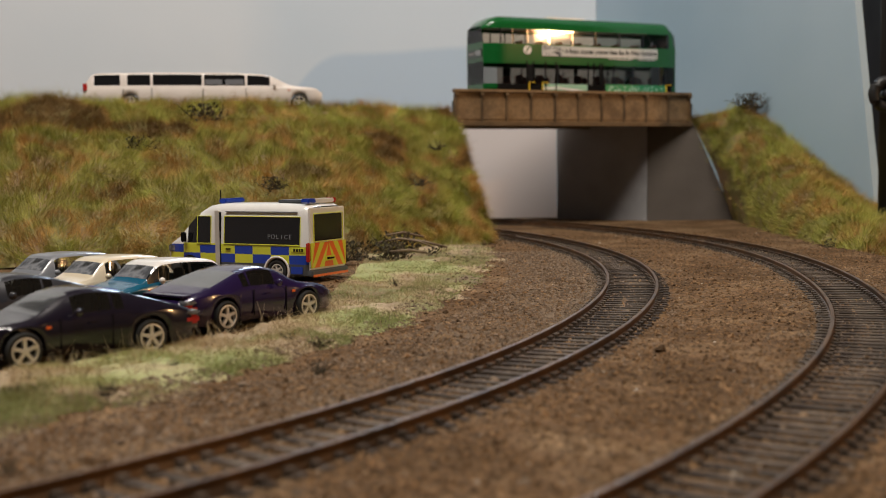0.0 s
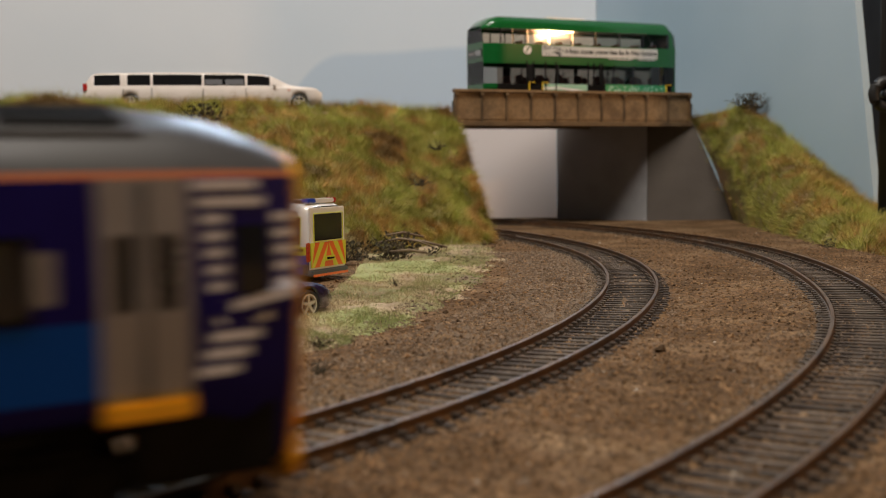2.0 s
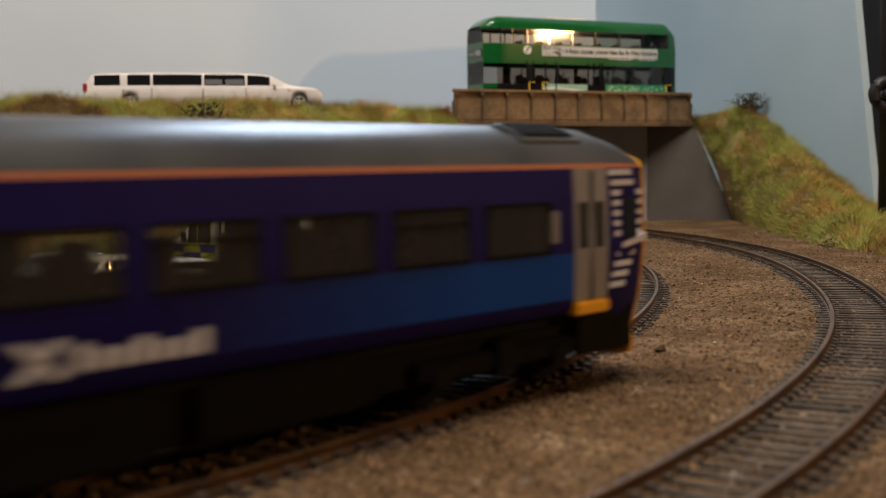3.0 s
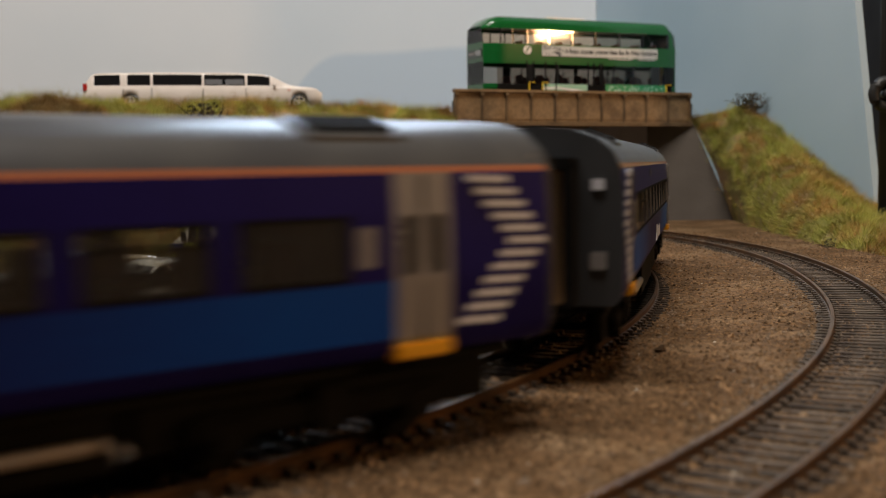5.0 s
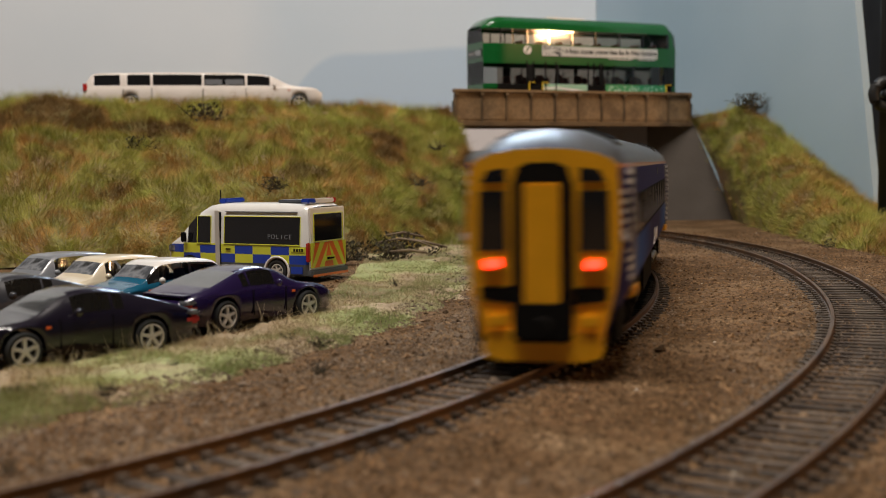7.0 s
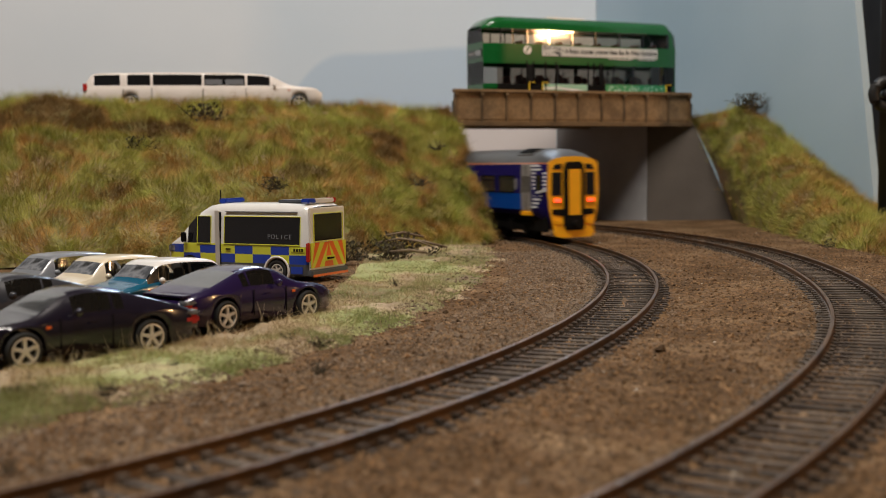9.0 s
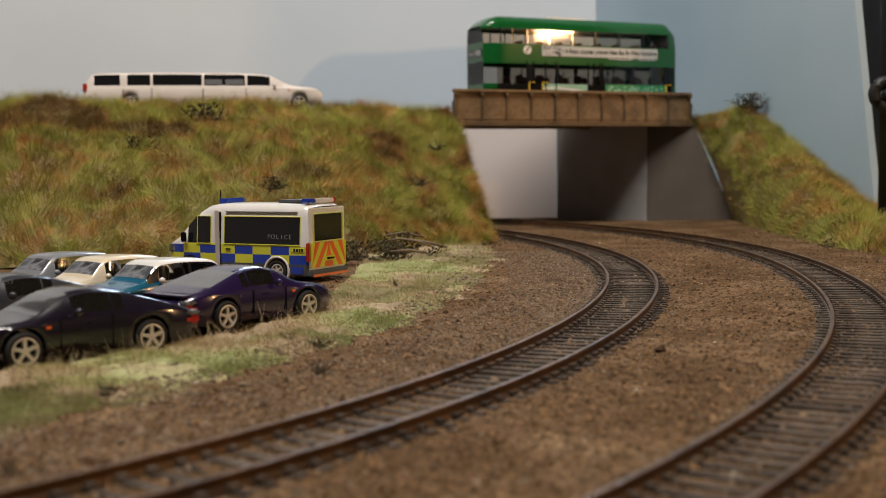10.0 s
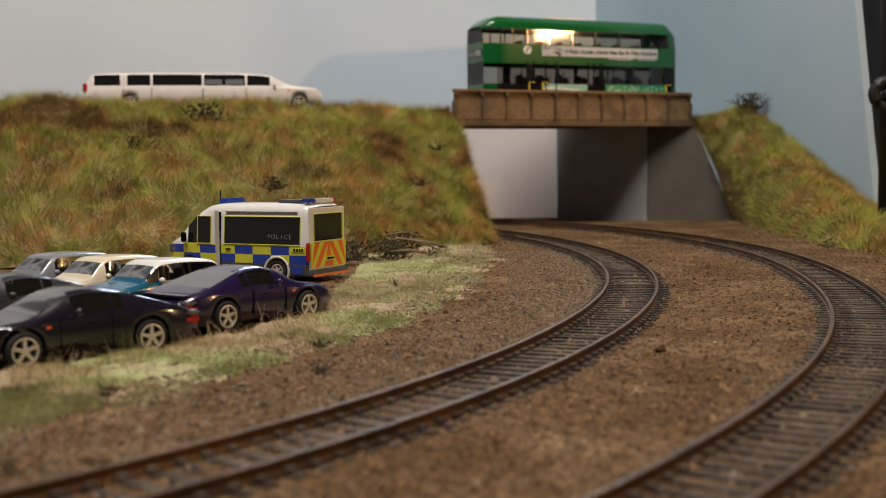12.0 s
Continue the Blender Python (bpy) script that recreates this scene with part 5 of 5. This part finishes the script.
    for x in (LC * 0.355, -LC * 0.355):
        bo = new("bogie")
        bo.parent = c
        bo.matrix_local = pose(x * MM, 0, 0)
        for s_ in (1, -1):
            put("bogie_frame", join(box(-23, 23, s_ * 13 - 1.4, s_ * 13 + 1.4, 5.2, 8.8, 0.5), box(-3, 3, s_ * 13.6 - 1.6, s_ * 13.6 + 1.6, 4.0, 10.5, 0.5), *[box(q - 3, q + 3, s_ * 13.4 - 1.4, s_ * 13.4 + 1.4, 3.4, 8.0, 0.4) for q in (-17, 17)]), M_UNDER, bo)
        for q in (-17, 17):
            put("wheelset", join(lathe([(0.02, -10), (5.6, -10), (6.3, -8.6), (6.7, -7.6), (0.02, -7.4)], 20, (q, 0, 5.6)), lathe([(0.02, 7.4), (6.7, 7.6), (6.3, 8.6), (5.6, 10), (0.02, 10)], 20, (q, 0, 5.6)), tube([(q, -8, 5.6), (q, 8, 5.6)], 1, 8)), M_UNDER, bo)
    return c


lead = coach("train_coach", "dark blue leading railcar coach with silver hatching", False)
trail = coach("train_coach", "dark blue trailing railcar coach with lit red tail lamps", True)


def coach_pose(mid, backward):
    a, b = on_line(INNER, mid - LC * 0.355), on_line(INNER, mid + LC * 0.355)
    d = b - a
    m = (a + b) / 2
    return pose(m.x * MM, m.y * MM, 0, 0, 0, math.degrees(math.atan2(d.y, d.x)) + (180 if backward else 0))




# ---- static grass, stones, scrub ----
def fibres(name, roots, normals, length, width, lean, seed, material, label, category, comb=0.0):
    """Grass fibres, one thin blade each, at the roots; lean: how far they lie over; comb: how far tufts lean as one."""
    rs = np.random.RandomState(seed)
    n = len(roots)
    d = normals + rs.normal(0, lean, (n, 3))
    if comb:
        d = d + comb * np.array([noise.noise_vector(Vector((p[0] / 9, p[1] / 9, p[2] / 9))) + 0.6 * noise.noise_vector(Vector((p[0] / 30, p[1] / 30, p[2] / 30 + 9))) for p in roots])
    d /= np.linalg.norm(d, axis=1, keepdims=True)
    ln = length * rs.uniform(0.45, 1.25, (n, 1))
    side = np.cross(d, rs.normal(0, 1, (n, 3)))
    side /= np.linalg.norm(side, axis=1, keepdims=True)
    w = width * rs.uniform(0.6, 1.3, (n, 1))
    bend = rs.normal(0, 0.22, (n, 3)) * ln
    mid = roots + d * ln * 0.55
    tip = roots + d * ln + bend
    v = np.stack([roots - side * w, roots + side * w, mid + side * w * 0.8, mid - side * w * 0.8, tip], 1).reshape(-1, 3) * MM
    b = np.arange(n)[:, None] * 5
    loops = np.concatenate([b + 0, b + 1, b + 2, b + 3, b + 3, b + 2, b + 4], 1).ravel()
    starts = (np.arange(n)[:, None] * 7 + np.array([[0, 4]])).ravel()
    me = bpy.data.meshes.new(name)
    me.vertices.add(len(v))
    me.vertices.foreach_set("co", v.astype(np.float32).ravel())
    me.loops.add(len(loops))
    me.loops.foreach_set("vertex_index", loops.astype(np.int32))
    me.polygons.add(len(starts))
    me.polygons.foreach_set("loop_start", starts.astype(np.int32))
    me.update(calc_edges=True)
    me.validate()
    me.materials.append(material)
    return tagged(new(name, me), label, category, kind="stuff")


def scatter_on(fn, n, seed, vpow=1.0):
    rs = np.random.RandomState(seed)
    pts, nor = [], []
    for u, v in zip(rs.uniform(0, 1, n), rs.uniform(0, 1, n) ** vpow):
        p = Vector(fn(u, v))
        a = Vector(fn(min(u + 0.004, 1.004), v)) - p
        b = Vector(fn(u, min(v + 0.01, 1.01))) - p
        q = a.cross(b).normalized()
        pts.append(p)
        nor.append(q if q.z > 0 else -q)
    return np.array(pts), np.array(nor)


def trim(u):
    return 0.30 + 0.70 * u


roots, nrm = scatter_on(lambda u, v: hill_left(trim(u), v), 150000, 11)
fibres("embankment_grass", roots, nrm + np.array([0, 0, 0.35]), 7.0, 0.10, 0.5, 21, M_GRASS, "tangled olive, green and rust static grass on the embankment", "grass", 2.0)
roots, nrm = scatter_on(hill_right, 36000, 12)
fibres("bank_grass", roots, nrm + np.array([0, 0, 0.35]), 7.0, 0.13, 0.5, 22, M_GRASS, "olive and rust static grass on the short bank", "grass", 2.0)
# a denser fringe along the top and the end of the embankment
roots, nrm = scatter_on(lambda u, v: hill_left(trim(u), 0.93 + 0.08 * v), 9000, 13)
fibres("crest_grass", roots, np.tile([0.0, 0.0, 1.0], (len(roots), 1)), 7.0, 0.09, 0.6, 23, M_GRASS, "wispy straw-coloured grass along the embankment top", "grass", 1.2)
roots, nrm = scatter_on(lambda u, v: hill_left(0.985 + 0.018 * u, v), 5000, 14)
fibres("edge_grass", roots, np.tile([0.5, -0.4, 0.6], (len(roots), 1)), 6.0, 0.10, 0.6, 24, M_GRASS, "wispy grass along the end of the embankment", "grass")

LOW = [(-150, 168), (-76, 198), (-65, 219), (-49, 245), (-34, 275), (-18, 315), (-1, 374), (17, 463), (25, 573), (27, 660)]
UP = [(-175, 245), (-95, 262), (-82, 272), (-71, 287), (-58, 312), (-40, 350), (-38, 404), (-36, 450), (-36, 505), (-36, 577)]


def verge(u, v):
    a, b = along(LOW, u), along(UP, u)
    x, y = a[0] + (b[0] - a[0]) * (1.12 * v - 0.12), a[1] + (b[1] - a[1]) * (1.12 * v - 0.12)
    z = -4.4 + 3.9 * math.sin(0.5 * math.pi * min(1, v / 0.5)) - 1.4 * max(0, v - 0.55)
    z += noise.noise(Vector((x / 16, y / 16, 5))) * 1.5 + noise.noise(Vector((x / 5, y / 5, 6))) * 0.7 + noise.noise(Vector((x / 1.8, y / 1.8, 8))) * 0.35
    z += 1.3 * max(0.0, 1 - v / 0.4) * (noise.noise(Vector((x / 3.5, y / 3.5, 12))) + noise.noise(Vector((x / 11, y / 11, 14))))
    return (x, y, z)


bank = put("verge", grid_sheet(260, 70, verge), M_FLOCK, smooth=True)
tagged(bank, "low sandy verge between the car park and the track", "verge", kind="structure")
roots, nrm = scatter_on(verge, 90000, 15)
patch = np.array([noise.noise(Vector((p[0] / 22, p[1] / 22, 30))) + 0.25 * noise.noise(Vector((p[0] / 6, p[1] / 6, 31))) for p in roots])
keep = (patch > -0.12) & (roots[:, 2] > -2.4)
fibres("verge_grass", roots[keep], nrm[keep], 1.3, 0.05, 0.8, 25, M_VERGE, "pale green and straw short grass on the verge", "grass", 0.8)
g_roots, g_nrm = scatter_on(lambda u, v: verge(u, 0.10 + 0.42 * v), 60000, 16)
patch = np.array([noise.noise(Vector((p[0] / 26, p[1] / 26, 41))) + 0.4 * noise.noise(Vector((p[0] / 7, p[1] / 7, 42))) for p in g_roots])
keep = (patch > -0.02 + np.random.RandomState(6).normal(0, 0.12, len(patch))) & (g_roots[:, 2] > -3.0)
fibres("verge_green_grass", g_roots[keep], g_nrm[keep], 1.5, 0.055, 0.7, 27, M_VERGE_GREEN, "mossy green short grass along the track side of the verge", "grass", 0.8)
sel = np.random.RandomState(4).uniform(0, 1, len(roots)) < 0.022
sel &= roots[:, 2] > -2.0
fibres("verge_straw", roots[sel], nrm[sel], 5.0, 0.06, 1.0, 26, M_STRAW, "long dry straw stalks in the verge", "grass")

s_roots, s_nrm = scatter_on(lambda u, v: verge(0.1 + 0.6 * u, 0.60 + 0.28 * v), 420, 17)
fibres("straw_fringe", s_roots, s_nrm, 4.8, 0.07, 0.9, 28, M_STRAW, "dry straw fringe beside the parked cars", "grass", 0.6)


def stones(name, n, seed, region, size, material, label):
    rs = np.random.RandomState(seed)
    o = np.array([(1, 0, 0), (-1, 0, 0), (0, 1, 0), (0, -1, 0), (0, 0, 1), (0, 0, -1)], float)
    of = np.array([(0, 2, 4), (2, 1, 4), (1, 3, 4), (3, 0, 4), (2, 0, 5), (1, 2, 5), (3, 1, 5), (0, 3, 5)])
    at = region(rs, n)
    x, y = at[0], at[1]
    z = at[2] if len(at) > 2 else np.array([ground_height(a, b) for a, b in zip(x, y)])
    s = size * rs.lognormal(0, 0.42, n)
    v = o[None] * rs.uniform(0.5, 1.1, (n, 6, 1)) * s[:, None, None] + rs.normal(0, 0.18, (n, 6, 3)) * s[:, None, None]
    v[:, :, 2] *= 0.75
    v += np.stack([x, y, z + s * 0.15], 1)[:, None]
    f = (of[None] + np.arange(n)[:, None, None] * 6).reshape(-1, 3)
    me = bpy.data.meshes.new(name)
    me.from_pydata((v.reshape(-1, 3) * MM).tolist(), [], f.tolist())
    me.materials.append(material)
    return tagged(new(name, me), label, "ballast", kind="stuff")


def open_ground(rs, n):
    y = 130 + 620 * rs.uniform(0, 1, n) ** 1.25
    x = rs.uniform(-0.42, 0.46, n) * (y + 30)
    return np.clip(x, -160, 320), y


def beside(line):
    def fn(rs, n):
        s = rs.uniform(-40, 700, n)
        off = np.clip(rs.normal(0, 11, n), -24, 24)
        t = np.interp(s, line[0], line[3])
        return np.interp(s, line[0], line[1]) - np.sin(t) * off, np.interp(s, line[0], line[2]) + np.cos(t) * off
    return fn


def verge_foot(rs, n):
    p = np.array([verge(u, v) for u, v in zip(rs.uniform(0.05, 1, n), 0.34 * rs.uniform(0, 1, n) ** 1.6)])
    return p[:, 0], p[:, 1], p[:, 2]


stones("verge_gravel", 14000, 34, verge_foot, 0.30, M_STONE_GREY, "grey brown grit spilling over the foot of the verge")
stones("ballast", 95000, 31, open_ground, 0.36, M_STONE, "fine brown ballast chips strewn over the ground")
stones("pale_chips", 380, 35, open_ground, 0.30, M_CHIP, "a few pale stone chips among the ballast")


def cess(rs, n):
    s = rs.uniform(-40, 520, n)
    off = 13 + 34 * rs.uniform(0, 1, n) ** 1.3
    t = np.interp(s, INNER[0], INNER[3])
    return np.interp(s, INNER[0], INNER[1]) - np.sin(t) * off, np.interp(s, INNER[0], INNER[2]) + np.cos(t) * off


stones("cess_gravel", 22000, 36, cess, 0.34, M_STONE_GREY, "grey gravel between the track and the verge")
stones("track_ballast", 9000, 32, beside(INNER), 0.36, M_STONE_GREY, "grey and brown ballast chips between the sleepers")
stones("track_ballast", 9000, 33, beside(OUTER), 0.36, M_STONE_GREY, "grey and brown ballast chips between the sleepers")


def shrub(label, at, size, seed, upright=0.6, leaves=170):
    rnd = random.Random(seed)
    sh = thing("shrub", label, "shrub", "scrub", at)
    tw, lf = [], []
    for i in range(16):
        a = rnd.uniform(0, 6.28)
        p = Vector((rnd.uniform(-0.3, 0.3), rnd.uniform(-0.3, 0.3), -0.25)) * size
        d = Vector((math.cos(a), math.sin(a), rnd.uniform(0.1, 1.4) * upright)).normalized()
        pts, rad = [p], [0.035 * size]
        for k in range(5):
            p = p + d * size * 0.2
            d = (d + Vector((rnd.uniform(-0.6, 0.6), rnd.uniform(-0.6, 0.6), rnd.uniform(-0.4, 0.5)))).normalized()
            pts.append(p)
            rad.append(0.035 * size * (0.82 - 0.14 * k))
            if k > 0:
                q = p + Vector((rnd.uniform(-1, 1), rnd.uniform(-1, 1), rnd.uniform(-0.4, 1))) * size * 0.16
                tw.append(tube([p, (p + q) / 2 + Vector((0, 0, 0.03 * size)), q], [0.016 * size, 0.013 * size, 0.007 * size], 4))
        tw.append(tube(pts, rad, 5))
    put("twig_tangle", join(*tw), M_TWIG, sh)
    for i in range(leaves):
        a, rr = rnd.uniform(0, 6.28), size * rnd.uniform(0, 0.62) ** 0.8
        c = Vector((rr * math.cos(a), rr * math.sin(a), rnd.uniform(-0.2, 0.45) * size))
        s_ = size * rnd.uniform(0.04, 0.10)
        n1 = Vector((rnd.uniform(-1, 1), rnd.uniform(-1, 1), rnd.uniform(-1, 1))).normalized()
        u_ = n1.orthogonal().normalized() * s_
        w_ = n1.cross(u_).normalized() * s_ * 0.6
        lf.append(([tuple(c - u_), tuple(c + w_ + n1 * s_ * 0.3), tuple(c + u_), tuple(c - w_)], [(0, 1, 2, 3)]))
    put("foliage", join(*lf), M_SCRUB, sh)
    return sh


shrub("dark bare scrub bush near the embankment top", (-138, 702, 72), 15, 1)
shrub("dark brown scrub patch on the embankment slope", (-161, 642, 54), 11, 2, 0.3)
shrub("dark scrub clump low on the embankment", (-200, 600, 29), 11, 3, 0.3)
shrub("small dark scrub behind the van", (-85, 604, 33), 9, 4, 0.3)
shrub("tangled bare bush on top of the short bank", (232, 905, 84), 17, 5, 0.6, 220)
shrub("dark green bush on the short bank", (253, 832, 37), 9, 6, 0.8, 150)
shrub("dark brushwood heap at the foot of the embankment", (-24, 545, 2), 13, 7, 0.25)
shrub("dark brushwood at the foot of the embankment", (-40, 535, 3), 12, 8, 0.25)
shrub("thin dead bush on the embankment slope", (-12, 640, 33), 8, 9, 0.9, 12)
shrub("thin dead bush on the grassy slope end", (-2, 690, 52), 7, 12, 0.9, 12)
shrub("dark tuft on the verge", (-30, 292, -1), 3.2, 10, 0.7, 30)
shrub("dark tuft on the sandy verge", (-27, 258, -1.5), 3.6, 13, 0.7, 40)
shrub("dark tuft at the track side of the verge", (-88, 213, -1), 3.2, 14, 0.9, 30)
shrub("small dark weed on the verge", (-66, 232, 0), 2.6, 15, 0.6, 20)
shrub("dark green weed beside the outer track", (197, 610, -1), 6, 16, 0.4, 60)
shrub("large dark brushwood mass at the foot of the embankment", (-21, 577, 3), 15, 18, 0.3, 240)
shrub("low brushwood among dead grass", (-4, 562, -0.5), 11, 19, 0.25, 90)
shrub("small dark weed on the gravel", (-65, 176, -1.5), 2.4, 20, 0.7, 30)
shrub("dark sprig on the pale verge", (-39, 297, 0), 2.6, 21, 0.7, 16)
shrub("dark sprig in the straw", (-17, 421, 0), 4.2, 22, 0.8, 16)
shrub("dark tuft on the green verge", (-83, 227, 0), 3.0, 23, 0.7, 40)
shrub("brown weed on the green verge", (-64, 226, 0), 2.8, 24, 0.3, 30)
shrub("brown weed on the pale verge", (-84, 242, 0), 2.2, 25, 0.4, 20)
shrub("brown sprig on the sandy verge", (-59, 260, 0), 1.8, 26, 0.4, 16)
shrub("brown dead wood at the foot of the embankment", (4, 520, -0.5), 8, 17, 0.15, 10)
log = put("fallen_branch", tube([(-24, 541, 3), (-15, 536, 4), (-8, 535, 3.0), (-3, 530, 1.6)], [0.5, 0.75, 0.6, 0.3], 7), M_BRANCH, smooth=True)
tagged(log, "pale dead branch lying on the brushwood", "branch")
for pts in ([(-30, 560, 6), (-20, 556, 8), (-11, 556, 6.5), (-4, 551, 4)], [(-16, 566, 7), (-8, 560, 6), (2, 559, 3.5)], [(-27, 566, 9), (-19, 570, 10), (-9, 567, 8)]):
    br = put("fallen_branch", tube(pts, [0.45, 0.6, 0.5, 0.25][:len(pts)], 7), M_BRANCH, smooth=True)
    tagged(br, "brown dead branch in the brushwood heap", "branch")


# ---- equipment at the edge of the layout ----
def stand():
    st = thing("equipment_stand", "black equipment stand with a ring clamp beside the layout", "stand", "", (258, 700, -2))
    put("pole", tube([(0, 0, 0), (0, 0, 140), (-3, 0, 260)], 4.0, 14), M_DARK, st, smooth=True)
    ring = []
    for k in range(33):
        a = 2 * math.pi * k / 32
        ring.append((-2 + 7.5 * math.cos(a), -6, 81 + 7.5 * math.sin(a)))
    put("ring_clamp", tube(ring, 3.2, 10, False), M_DARK, st, smooth=True)
    put("knob", lathe([(0.02, -5), (2.4, -5), (3.0, 0), (2.4, 5), (0.02, 5)], 14, (-2, -6, 81)), M_DARK, st, smooth=True)
    put("foot", box(-9, 14, -9, 9, -1, 12, 2), M_DARK, st)
    return st


stand()
cab = thing("black_cabinet", "tall black cabinet with a grey notice behind the layout", "cabinet", "", (470, 1010, -100))
put("body", box(-95, 300, 0, 200, 0, 700, 3), M_DARK, cab)
put("notice", box(-80, -40, -1.5, 0.5, 235, 330, 0.3), M_DOORGREY, cab, "grey printed notice")
put("notice_frame", join(box(-82, -38, -2.2, -0.2, 233, 236), box(-41, -38, -2.2, -0.2, 233, 330), box(-82, -79, -2.2, -0.2, 233, 330)), M_UNDER, cab)
put("writing_bar", join(*[box(-76 + 12 * q, -68 + 12 * q, -2.4, -1.4, 245, 262) for q in range(3)]), M_GREYPLASTIC, cab)
put("cable", tube([(-95, -6, 216), (-30, -7, 215), (60, -6, 217)], 3.0, 8), M_ORANGE, cab, "orange cable", smooth=True)


# middle of the trailing coach along the inner track, every half second
RUN = [-576.1, -544.3, -508.1, -467.6, -422.3, -372.0, -313.4, -248.0, -178.3, -106.5, -33.8, 41.6, 120.4, 206.2, 299.6, 396.1, 496.7, 600.2,
       708.6, 827.0, 942.9, 1067.4, 1196.4, 1329.7, 1467.1]


def motions():
    walk(trail, [(0.5 * k, coach_pose(s, True)) for k, s in enumerate(RUN)])
    walk(lead, [(0.5 * k, coach_pose(s + 330.0, False)) for k, s in enumerate(RUN)])


motions()
